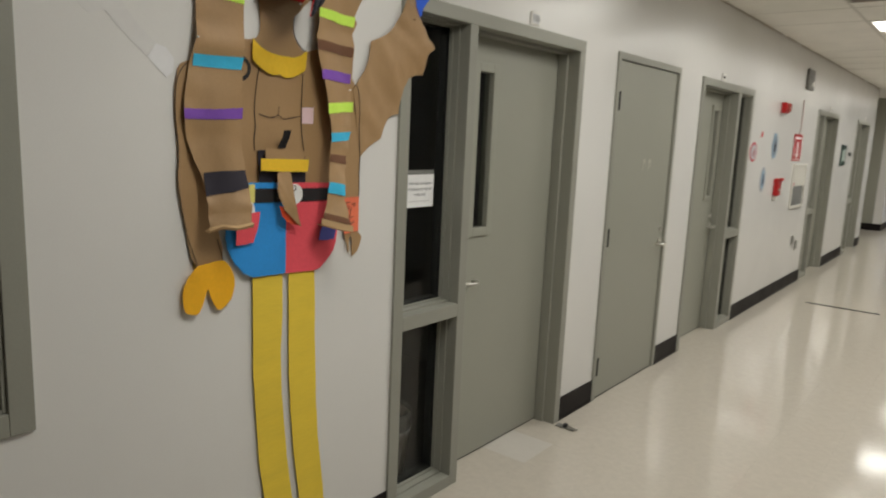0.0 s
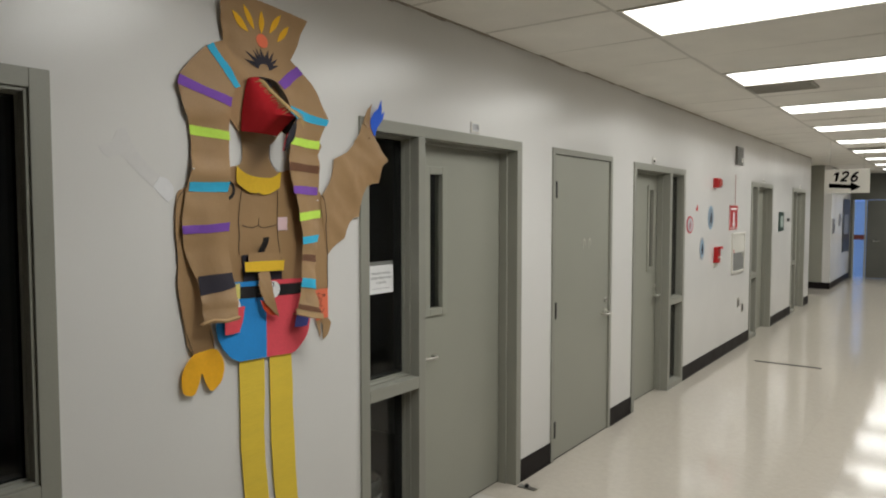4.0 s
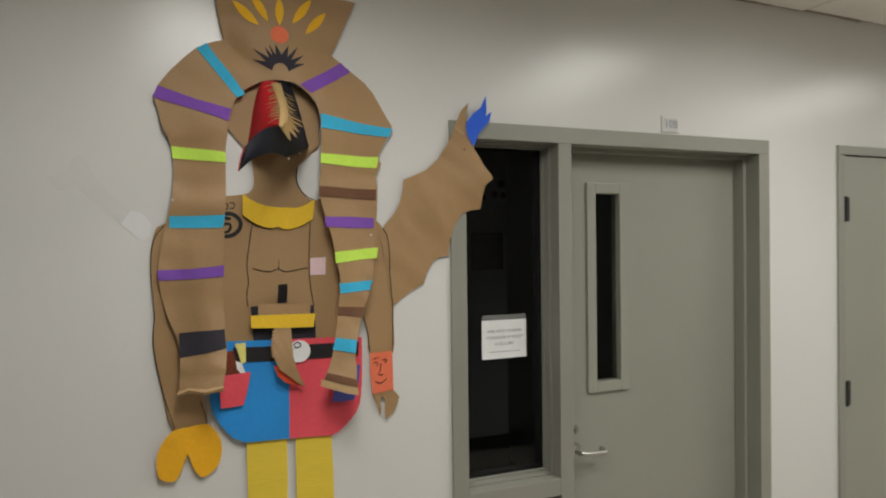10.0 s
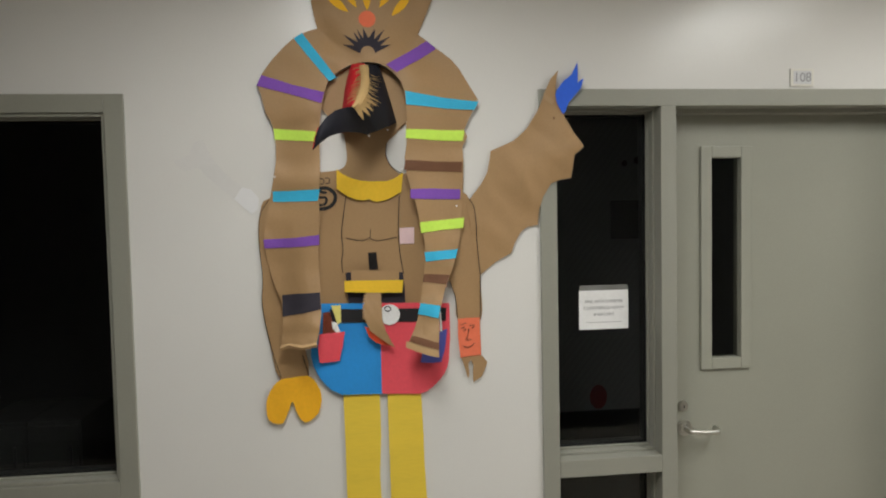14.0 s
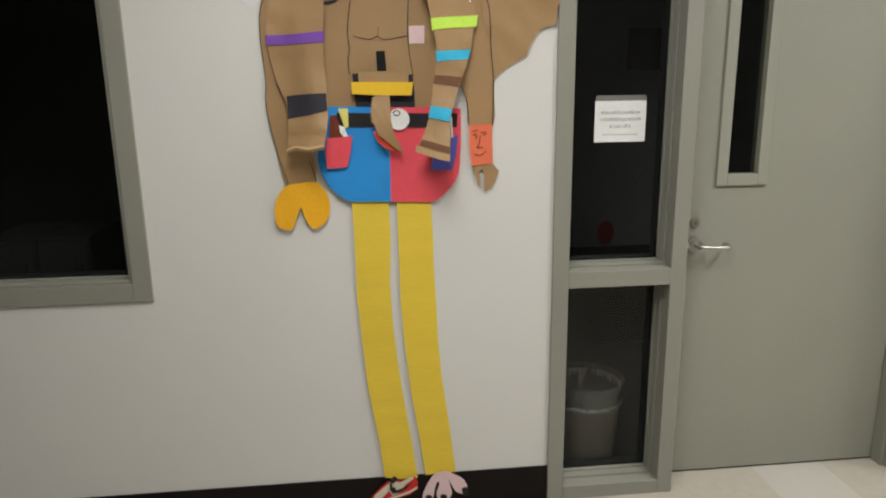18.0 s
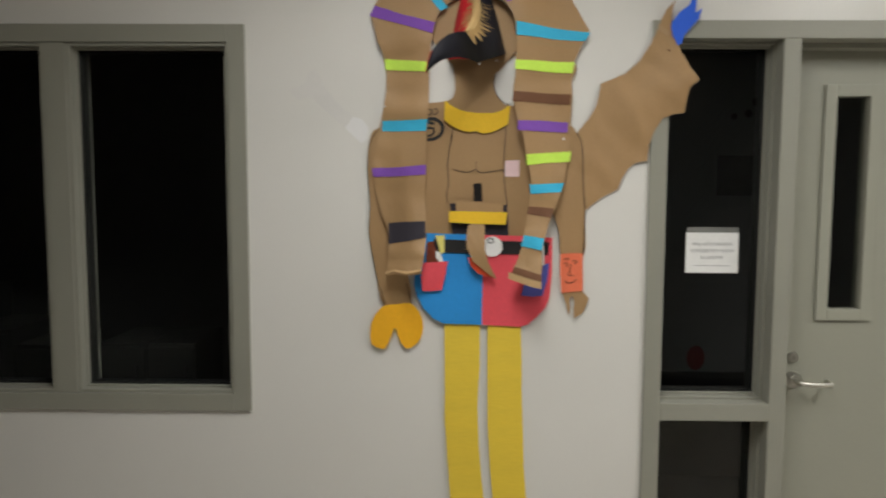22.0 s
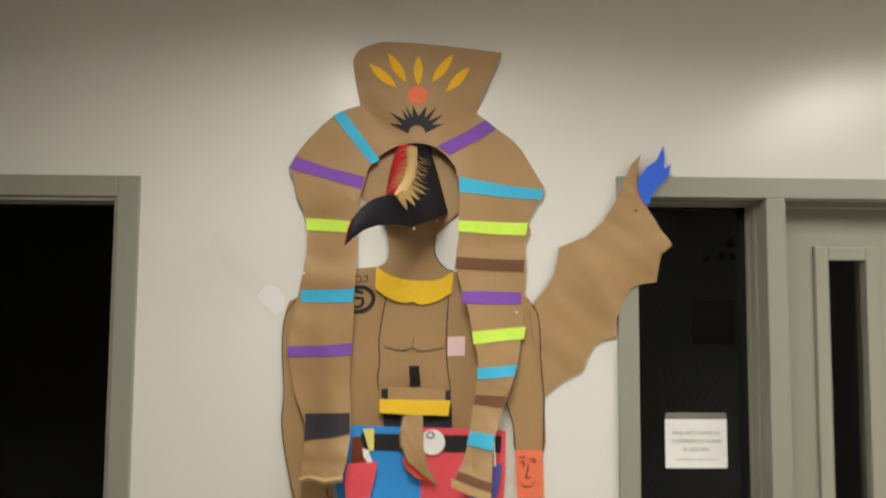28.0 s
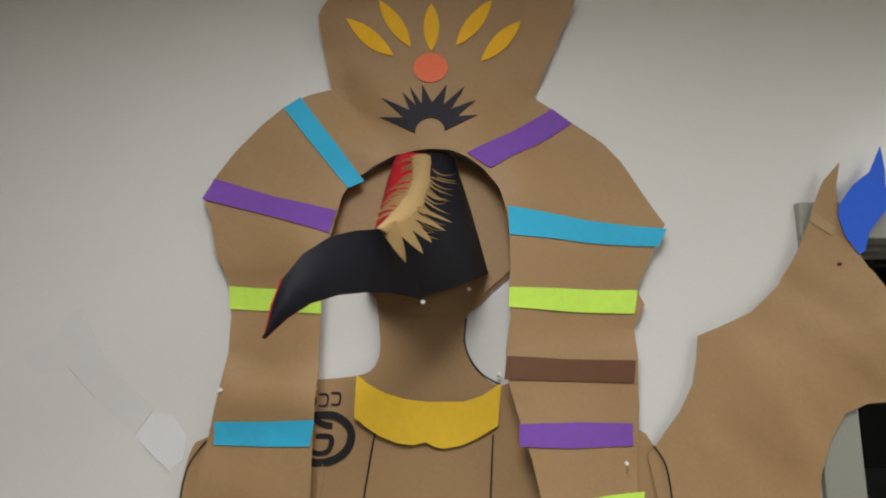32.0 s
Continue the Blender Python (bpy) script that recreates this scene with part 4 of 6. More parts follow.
# legs and feet
LEG_A = [(2.050, 1.191, 0.014), (2.115, 1.192, 0.014), (2.174, 1.188, 0.014), (2.175, 1.042, 0.014), (2.168, 0.905, 0.014), (2.173, 0.765, 0.014), (2.184, 0.640, 0.014), (2.199, 0.500, 0.014), (2.226, 0.319, 0.014), (2.249, 0.138, 0.014), (2.187, 0.136, 0.014), (2.126, 0.148, 0.014), (2.111, 0.301, 0.014), (2.077, 0.520, 0.014), (2.063, 0.710, 0.014), (2.053, 0.852, 0.014), (2.053, 0.989, 0.014)]
LEG_B = [(2.200, 1.187, 0.014), (2.262, 1.186, 0.014), (2.316, 1.182, 0.014), (2.321, 1.054, 0.014), (2.322, 0.956, 0.014), (2.329, 0.795, 0.014), (2.333, 0.682, 0.014), (2.344, 0.543, 0.014), (2.368, 0.362, 0.014), (2.392, 0.151, 0.014), (2.331, 0.149, 0.014), (2.278, 0.147, 0.014), (2.260, 0.296, 0.014), (2.231, 0.497, 0.014), (2.213, 0.679, 0.014), (2.204, 0.823, 0.014), (2.202, 0.982, 0.014)]
for LEG, sd in ((LEG_A, 1.0), (LEG_B, 5.0)):
    cut("leg", LEG, lift_of([(q[0], q[1], 0.010) for q in LEG], 0.0012, 14, sd), CREPE, "long leg of creased yellow crepe paper")
SHOE = [(2.051, 0.009, 0.016), (2.057, 0.041, 0.016), (2.076, 0.078, 0.016), (2.106, 0.112, 0.016), (2.140, 0.141, 0.016), (2.163, 0.154, 0.016), (2.182, 0.137, 0.016), (2.208, 0.140, 0.016), (2.235, 0.152, 0.016), (2.248, 0.128, 0.016), (2.247, 0.097, 0.016), (2.218, 0.077, 0.016), (2.183, 0.067, 0.016), (2.145, 0.055, 0.016), (2.112, 0.035, 0.016), (2.079, 0.014, 0.016), (2.059, -0.001, 0.016)]
SHOE_WHITE = [(2.069, 0.050, 0.02), (2.088, 0.087, 0.02), (2.118, 0.112, 0.02), (2.147, 0.133, 0.02), (2.154, 0.114, 0.02), (2.130, 0.088, 0.02), (2.111, 0.068, 0.02), (2.094, 0.055, 0.02), (2.076, 0.042, 0.02)]
SHOE_SWOOSH = [(2.145, 0.109, 0.022), (2.153, 0.087, 0.022), (2.172, 0.088, 0.022), (2.205, 0.107, 0.022), (2.226, 0.129, 0.022), (2.193, 0.108, 0.022), (2.168, 0.100, 0.022), (2.160, 0.115, 0.022)]
shoe_lift = lambda y, z: 0.02
REDSHOE = paper("shoe_red", (0.620, 0.030, 0.025))
CREAM = paper("shoe_cream", (0.700, 0.640, 0.50))
shoe = cut("paper_shoe", SHOE, shoe_lift, REDSHOE, "red and cream paper cut-out of a trainer", step=0.1)
cut("shoe_toe", SHOE_WHITE, above(shoe_lift, 0.0022), CREAM, "cream toe of the shoe", shoe, 0.1)
SHOE_SIDE = [(2.143, 0.128, 0.02), (2.162, 0.136, 0.02), (2.182, 0.130, 0.02), (2.228, 0.152, 0.02), (2.233, 0.143, 0.02), (2.202, 0.120, 0.02), (2.176, 0.085, 0.02), (2.153, 0.077, 0.02), (2.141, 0.097, 0.02)]
cut("shoe_side", SHOE_SIDE, above(shoe_lift, 0.0022), CREAM, "cream side of the shoe", shoe, 0.1)
SHOE_SOLE = [(2.064, 0.015, 0.02), (2.085, 0.041, 0.02), (2.113, 0.056, 0.02), (2.146, 0.071, 0.02), (2.184, 0.081, 0.02), (2.219, 0.094, 0.02), (2.245, 0.109, 0.02), (2.245, 0.100, 0.02), (2.218, 0.084, 0.02), (2.183, 0.072, 0.02), (2.145, 0.062, 0.02), (2.112, 0.042, 0.02), (2.079, 0.021, 0.02)]
cut("shoe_sole", SHOE_SOLE, above(shoe_lift, 0.0022), CREAM, "cream sole of the shoe", shoe, 0.1)
cut("shoe_mark", SHOE_SWOOSH, above(shoe_lift, 0.005), INK, "black curved mark", shoe, 0.1)
LACE = [(2.140, 0.143, 0.02), (2.163, 0.159, 0.02), (2.175, 0.144, 0.02), (2.154, 0.127, 0.02)]
cut("shoe_tongue", LACE, above(shoe_lift, 0.004), INK, "black tongue of the shoe", shoe, 0.1)
TALON = [(2.311, 0.154, 0.018), (2.352, 0.162, 0.018), (2.389, 0.146, 0.018), (2.423, 0.121, 0.018), (2.436, 0.082, 0.018), (2.427, 0.059, 0.018), (2.409, 0.065, 0.018), (2.388, 0.077, 0.018), (2.371, 0.112, 0.018), (2.364, 0.128, 0.018), (2.373, 0.088, 0.018), (2.375, 0.064, 0.018), (2.357, 0.037, 0.018), (2.338, 0.025, 0.018), (2.321, 0.052, 0.018), (2.318, 0.077, 0.018), (2.329, 0.111, 0.018), (2.321, 0.121, 0.018), (2.310, 0.088, 0.018), (2.303, 0.051, 0.018), (2.278, 0.046, 0.018), (2.264, 0.060, 0.018), (2.276, 0.100, 0.018), (2.293, 0.131, 0.018)]
talon = cut("paper_foot", smooth_line(TALON, 2), shoe_lift, PINK, "pink paper bird foot with black claws", step=0.1)
for q in [(2.288, 0.049, 0.02), (2.344, 0.047, 0.02), (2.426, 0.070, 0.02)]:
    cut("toe_claw", [(q[0] - 0.013, q[1] + 0.016), (q[0], q[1] + 0.022), (q[0] + 0.013, q[1] + 0.014), (q[0] + 0.012, q[1] - 0.008), (q[0] + 0.004, q[1] - 0.022), (q[0] - 0.009, q[1] - 0.01)], above(shoe_lift, 0.0022), INK, "black paper claw", talon, 0.1)

# pins and a torn scrap
for q in [(1.986, 1.933, 0.012), (2.267, 1.953, 0.012), (2.222, 2.083, 0.03), (1.847, 1.931, 0.032), (2.449, 1.825, 0.034), (2.158, 2.046, 0.182)]:
    part("pin", rod(bmesh.new(), (q[2], q[0], q[1]), (q[2] + 0.005, q[0], q[1]), 0.0032, 0.0024, 12), WHITE, FIG, "white pin head", True)
for q in [(2.795, 2.120, 0.024), (2.803, 1.994, 0.024)]:
    part("eyelet", rod(bmesh.new(), (q[2], q[0], q[1]), (q[2] + 0.005, q[0], q[1]), 0.003, 0.002, 10), BROWN, FIG, "small brown pin", True)


# ---- door and window frames ----
DEEP, FACE, PROUD = WT, 0.06, 0.012


def steel(parent, name, y0, y1, z0, z1, x0=-DEEP, x1=PROUD, material=None, label=""):
    return part(name, boxes((x0, x1, y0, y1, z0, z1), bevel=0.003), material or STEEL, parent, label)


def pane(parent, y0, y1, z0, z1, x, dark=False):
    """A sheet of glass with its four glazing beads."""
    g = part("pane", boxes((x - 0.003, x + 0.003, y0, y1, z0, z1)), GLASS, parent, "clear glass pane")
    g.visible_shadow = dark == "blind"
    for a, b, c, d in ((y0, y0 + 0.006, z0 + 0.006, z1 - 0.006), (y1 - 0.006, y1, z0 + 0.006, z1 - 0.006), (y0, y1, z0, z0 + 0.006), (y0, y1, z1 - 0.006, z1)):
        part("glazing_bead", boxes((x + 0.004, x + 0.024, a, b, c, d), bevel=0.003), STEEL, parent)
    return g


def glazing(parent, y0, y1, z0, z1, dark=False, x=-0.115, s=0.014):
    """A glazed light with a stepped steel stop all round."""
    for a, b, c, d in ((y0, y0 + s, z0, z1), (y1 - s, y1, z0, z1), (y0 + s, y1 - s, z0, z0 + s), (y0 + s, y1 - s, z1 - s, z1)):
        part("stop", boxes((x - 0.004, x + 0.057, a, b, c, d), bevel=0.003), STEEL, parent)
    # black strips round the opening, just behind the glass
    g = s + 0.012
    for a, b, c, d in ((y0, y0 + g, z0, z1), (y1 - g, y1, z0, z1), (y0 + g, y1 - g, z0, z0 + g), (y0 + g, y1 - g, z1 - g, z1)):
        part("gasket", boxes((x - 0.045, x - 0.005, a, b, c, d)), BLACK, parent, "black stop behind the glass")
    pane(parent, y0 + s, y1 - s, z0 + s, z1 - s, x, dark)


def lever(parent, y, z, x, way=1):
    """A satin chrome lever handle on a round rose, its bar turned along the door."""
    bm = rod(bmesh.new(), (x, y, z), (x + 0.012, y, z), 0.03, n=20)
    rod(bm, (x + 0.012, y, z), (x + 0.02, y, z), 0.020, n=20)
    h = part("handle", bm, CHROME, parent, "satin chrome lever handle", True)
    pts = [(x + 0.015, y, z), (x + 0.05, y, z), (x + 0.06, y + way * 0.012, z - 0.001), (x + 0.063, y + way * 0.06, z - 0.004), (x + 0.062, y + way * 0.1, z - 0.004), (x + 0.052, y + way * 0.112, z - 0.003), (x + 0.02, y + way * 0.114, z - 0.002)]
    part("lever_bar", tube(bmesh.new(), smooth_line(pts, 4, False), 0.0092, 10), CHROME, h, "", True)


def deadbolt(parent, y, z, x):
    bm = rod(bmesh.new(), (x, y, z), (x + 0.012, y, z), 0.02, 0.017, 20)
    d = part("deadbolt", bm, CHROME, parent, "round chrome key cylinder", True)
    part("keyhole", boxes((x + 0.0121, x + 0.0135, y - 0.002, y + 0.002, z - 0.006, z + 0.005)), BLACK, d)


def door_lite(leaf, y0, y1, z0, z1, x):
    """A narrow vision panel with a raised metal surround."""
    w = 0.042
    f = part("lite_frame", boxes((x, x + 0.012, y0, y0 + w, z0, z1), (x, x + 0.012, y1 - w, y1, z0, z1), (x, x + 0.012, y0 + w, y1 - w, z0, z0 + w), (x, x + 0.012, y0 + w, y1 - w, z1 - w, z1), bevel=0.003), LEAF, leaf, "raised steel surround of a vision panel")
    part("lite_glass", boxes((x - 0.022, x - 0.018, y0 + w, y1 - w, z0 + w, z1 - w)), GLASS, leaf)


def leaf_mesh(y0, y1, z1, x, lite=None):
    """A door leaf, cut through where it has a vision panel."""
    if not lite:
        return boxes((x - 0.045, x, y0, y1, 0.008, z1), bevel=0.003)
    a, b, c, d = lite[0] + 0.042, lite[1] - 0.042, lite[2] + 0.042, lite[3] - 0.042
    bm = boxes((x - 0.045, x, y0, a, 0.008, z1), (x - 0.045, x, b, y1, 0.008, z1), (x - 0.045, x, a, b, 0.008, c), (x - 0.045, x, a, b, d, z1))
    bmesh.ops.remove_doubles(bm, verts=bm.verts, dist=1e-5)
    return bm


def door_set(n, y0, y1, top, mullion, light_first, lite, handle_y, way, label):
    """A steel frame with a door leaf and a two-part sidelight beside it."""
    d = thing("door_%d" % n, (0, (y0 + y1) / 2, 0), label, "door", kind="structure")
    m0, m1 = mullion
    steel(d, "jamb", y0, y0 + FACE, 0, top - FACE)
    steel(d, "jamb", y1 - FACE, y1, 0, top - FACE)
    steel(d, "head", y0, y1, top - FACE, top)
    steel(d, "mullion", m0, m1, 0, top - FACE)
    la, lb = (y0 + FACE, m0) if light_first else (m1, y1 - FACE)
    da, db = (m1, y1 - FACE) if light_first else (y0 + FACE, m0)
    steel(d, "sill_rail", la, lb, 0, 0.055)
    steel(d, "middle_rail", la, lb, 0.85, 0.912)
    gx = -0.1 if n == 1 else -0.06
    glazing(d, la, lb, 0.055, 0.85, n > 1 and "blind", gx, 0.009)
    glazing(d, la, lb, 0.912, top - FACE, n > 1 and "blind", gx, 0.009)
    for a, b, c, e in ((da, da + 0.016, 0, top - FACE), (db - 0.016, db, 0, top - FACE), (da + 0.016, db - 0.016, top - FACE - 0.016, top - FACE)):
        part("door_stop", boxes((-0.115, -0.06, a, b, c, e), bevel=0.002), STEEL, d)
    x = -0.118
    lf = part("leaf", leaf_mesh(da + 0.003, db - 0.003, top - FACE - 0.004, x, lite), LEAF, d, "grey-green painted steel door leaf with a narrow window")
    if lite:
        door_lite(lf, *lite, x)
    lever(lf, handle_y, 0.966, x, way)
    deadbolt(lf, handle_y - way * 0.004, 1.05, x)
    part("threshold_gap", boxes((x - 0.04, x - 0.004, da, db, 0.0005, 0.008)), BLACK, d, "dark gap under the door")
    return d


door_one = door_set(1, 2.746, 4.254, 2.222, (3.184, 3.242), True, (3.393, 3.594, 1.187, 2.03), 3.327, 1, "closed grey-green steel door with glazed sidelight")
door_set(3, 6.2, 7.63, 2.21, (7.15, 7.215), False, (6.87, 7.06, 1.2, 2.03), 7.095, -1, "closed grey-green steel door with sidelight, beside flush door")
door_set(4, 10.56, 11.95, 2.19, (10.93, 10.99), True, (11.12, 11.29, 1.2, 2.0), 11.08, 1, "closed grey-green steel door beside an extinguisher cabinet")
door_set(5, 13.58, 14.88, 2.19, (13.92, 13.98), True, (14.12, 14.28, 1.2, 2.0), 14.07, 1, "closed grey-green steel door near the side passage")
red_card = part("door_poster", boxes((-0.117, -0.113, 11.14, 11.27, 1.35, 1.75)), paper("poster_red", (0.4, 0.03, 0.03)), door_one, "red poster")
red_card.parent = None
tagged(red_card, "red poster taped to a door window", "poster")

# flush door
d2 = thing("door_2", (0, 5.22, 0), "closed flush grey-green steel door with black hinges", "door", kind="structure")
steel(d2, "jamb", 4.685, 4.727, 0, 2.18)
steel(d2, "jamb", 5.683, 5.725, 0, 2.18)
steel(d2, "head", 4.685, 5.725, 2.18, 2.222)
leaf2 = part("leaf", boxes((-0.05, -0.002, 4.731, 5.679, 0.008, 2.176), bevel=0.003), LEAF, d2, "plain grey-green painted steel door leaf")
for hz in (1.93, 1.08, 0.225):
    hb = rod(bmesh.new(), (0.006, 4.731, hz - 0.058), (0.006, 4.731, hz + 0.058), 0.012, n=12)
    box(hb, 0.001, 0.003, 4.733, 4.768, hz - 0.055, hz + 0.055)
    part("hinge", hb, BLACK, leaf2, "black butt hinge", True)
part("threshold_gap", boxes((-0.045, -0.001, 4.731, 5.679, 0.0005, 0.0078)), BLACK, d2, "dark gap under the door")
lever(leaf2, 5.62, 0.97, -0.002, -1)
deadbolt(leaf2, 5.622, 1.07, -0.002)
GLUE = mat("glue_residue", (0.5, 0.49, 0.42), 0.35, vary=0.05)
for gy in (5.205, 5.30):
    part("glue_mark", boxes((-0.0018, -0.0006, gy, gy + 0.009, 1.5, 1.565), (-0.0018, -0.0008, gy + 0.006, gy + 0.03, 1.555, 1.575), (-0.0018, -0.001, gy + 0.034, gy + 0.04, 1.52, 1.57)), GLUE, leaf2, "pale streaks of old glue")

# two-light window
w1 = thing("window_1", (0, 0.74, 0.872), "dark two-pane interior window in grey steel frame", "window", kind="structure")
wy0, wy1, wz0, wz1 = 0.108, 1.372, 0.872, 2.207
steel(w1, "window_jamb", wy0, wy0 + 0.062, wz0, wz1)
steel(w1, "window_jamb", wy1 - 0.062, wy1, wz0, wz1)
steel(w1, "window_head", wy0 + 0.062, wy1 - 0.062, wz1 - 0.06, wz1)
steel(w1, "window_sill", wy0 + 0.062, wy1 - 0.062, wz0, wz0 + 0.062)
steel(w1, "window_mullion", 0.678, 0.758, wz0 + 0.062, wz1 - 0.06, x1=0.006)
glazing(w1, wy0 + 0.062, 0.678, wz0 + 0.062, wz1 - 0.06, "lit", -0.055, 0.012)
glazing(w1, 0.758, wy1 - 0.062, wz0 + 0.062, wz1 - 0.06, "lit", -0.055, 0.012)
part("latch", boxes((0.012, 0.016, 0.146, 0.156, 1.55, 1.615), bevel=0.001), BLACK, w1, "small black latch plate")

# ---- bases, ceiling, lamps ----
runs, at = [], SOUTH
for a, b, z0, z1 in OPEN[1:]:
    runs.append((at, a))
    at = b
runs.append((at, WALL_END))
runs.append((CROSS_END, NORTH))
for a, b in runs:
    tagged(mesh_ob("baseboard", boxes((0.0005, 0.006, a + 0.001, b - 0.001, 0.001, 0.147), (0.0005, 0.012, a + 0.001, b - 0.001, 0.001, 0.012), bevel=0.002), BASE), "black rubber cove base along the corridor wall", "baseboard", kind="structure")
tagged(mesh_ob("baseboard", boxes((-0.5, 0.006, CROSS_END - 0.006, CROSS_END - 0.0005, 0.001, 0.147)), BASE), "black rubber cove base at a passage corner", "baseboard", kind="structure")
tagged(mesh_ob("baseboard", boxes((WIDE - 0.006, WIDE - 0.0005, SOUTH, NORTH, 0.001, 0.147)), BASE), "black rubber cove base along a plain wall", "baseboard", kind="structure")

PITCH = BAY / 3
ROW0 = 3.80 - 13 * PITCH
cols = [(0.0, LAMP_X), (LAMP_X, LAMP_X + LAMP_LONG), (LAMP_X + LAMP_LONG, WIDE)]
tile_rng = random.Random(11)
verts, faces = [], []


def slab(x0, x1, y0, y1, zs, top):
    k = len(verts)
    verts.extend([(x0, y0, zs[0]), (x1, y0, zs[1]), (x1, y1, zs[2]), (x0, y1, zs[3]), (x0, y0, top), (x1, y0, top), (x1, y1, top), (x0, y1, top)])
    faces.extend([tuple(k + i for i in q) for q in ((0, 3, 2, 1), (4, 5, 6, 7), (0, 1, 5, 4), (1, 2, 6, 5), (2, 3, 7, 6), (3, 0, 4, 7))])


rows_n = int((NORTH - ROW0) / PITCH)
for r in range(rows_n):
    y0 = ROW0 + r * PITCH
    for c, (x0, x1) in enumerate(cols):
        if c == 1 and any(abs(y0 - ly) < 0.05 for ly in LAMP_Y):
            continue
        zs = [CEIL - 0.0075 - tile_rng.random() ** 4 * 0.01 for _ in range(4)]
        slab(x0 + 0.0125, x1 - 0.0125, y0 + 0.0125, y0 + PITCH - 0.0125, zs, CEIL + 0.02)
me = bpy.data.meshes.new("ceiling_tile_field")
me.from_pydata(verts, [], faces)
me.materials.append(CEILTILE)
tagged(new("ceiling_tile_field", me), "field of slightly sagging white mineral ceiling tiles", "ceiling", kind="structure")
verts, faces = [], []
for r in range(rows_n + 1):
    y = ROW0 + r * PITCH
    slab(0.004, WIDE - 0.004, y - 0.012, y + 0.012, [CEIL - 0.009] * 4, CEIL - 0.001)
for x in (LAMP_X, LAMP_X + LAMP_LONG):
    slab(x - 0.012, x + 0.012, ROW0, NORTH - 0.01, [CEIL - 0.0095] * 4, CEIL - 0.0012)
me = bpy.data.meshes.new("ceiling_grid")
me.from_pydata(verts, [], faces)
me.materials.append(GRID)
tagged(new("ceiling_grid", me), "thin painted metal grid of the suspended ceiling", "ceiling grid", kind="structure")
# brownish trim, its colour also holding the shadow gap under the ceiling
verts, faces = [], []
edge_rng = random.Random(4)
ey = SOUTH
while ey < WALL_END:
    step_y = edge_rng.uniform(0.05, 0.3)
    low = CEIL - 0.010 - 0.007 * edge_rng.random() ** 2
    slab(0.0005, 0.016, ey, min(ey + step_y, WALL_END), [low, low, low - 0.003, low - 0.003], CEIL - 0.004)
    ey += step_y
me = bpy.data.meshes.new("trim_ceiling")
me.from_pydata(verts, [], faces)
me.materials.append(mat("shaded_edge", (0.36, 0.31, 0.245), 0.7, vary=0.5, scale=9))
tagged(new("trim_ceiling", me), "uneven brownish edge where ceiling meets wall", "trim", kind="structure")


def lamp(y):
    t = thing("ceiling_light", (LAMP_X, y, CEIL), "lit fluorescent troffer set into the ceiling grid", "ceiling light", "corridor troffers")
    x0, x1, y0, y1, w = LAMP_X + 0.013, LAMP_X + LAMP_LONG - 0.013, y + 0.013, y + LAMP_DEEP + 0.06, 0.022
    part("lamp_rim", boxes((x0, x0 + w, y0, y1, CEIL - 0.016, CEIL), (x1 - w, x1, y0, y1, CEIL - 0.016, CEIL), (x0 + w, x1 - w, y0, y0 + w, CEIL - 0.016, CEIL), (x0 + w, x1 - w, y1 - w, y1, CEIL - 0.016, CEIL), bevel=0.002), GRID, t, "white metal rim")
    part("diffuser", boxes((x0 + w, x1 - w, y0 + w, y1 - w, CEIL - 0.010, CEIL - 0.004)), DIFFUSER, t, "glowing white lens")
    return t


first_lamp = lamp(LAMP_Y[0])
for ly in LAMP_Y[1:]:
    copy_thing(first_lamp, pose(LAMP_X, ly, CEIL))
VENT = mat("vent_metal", (0.36, 0.34, 0.29), 0.5, 0.1)


def vent(y):
    t = thing("ceiling_vent", (0.83, y, CEIL), "grey slotted air vent set beside a ceiling light", "air vent", "corridor vents")
    z = CEIL - 0.022
    part("vent_frame", boxes((0.82, 0.84, y, y + 0.36, z, CEIL - 0.006), (1.30, 1.32, y, y + 0.36, z, CEIL - 0.006), (0.84, 1.30, y, y + 0.02, z, CEIL - 0.006), (0.84, 1.30, y + 0.34, y + 0.36, z, CEIL - 0.006)), VENT, t)
    for k in range(7):
        part("slat", boxes((0.84, 1.30, y + 0.035 + 0.043 * k, y + 0.06 + 0.043 * k, z + 0.004, z + 0.007)), VENT, t)
    # dark brown sheet behind the slats
    part("vent_backing", boxes((0.84, 1.30, y + 0.02, y + 0.34, z + 0.012, z + 0.014)), mat("vent_dark_brown", (0.07, 0.065, 0.055), 0.7), t)
    return t


first_vent = vent(LAMP_Y[2] + LAMP_DEEP + 0.1)
copy_thing(first_vent, pose(0.83, LAMP_Y[6] - 0.5, CEIL))

# ---- things on the wall beyond ----
ALARM_RED = mat("alarm_red", (0.5, 0.012, 0.014), 0.35, vary=0.1)
PLASTIC = mat("white_plastic", (0.72, 0.70, 0.64), 0.35, vary=0.04)
GREYBOX = mat("grey_enamel", (0.17, 0.165, 0.15), 0.45, vary=0.1)


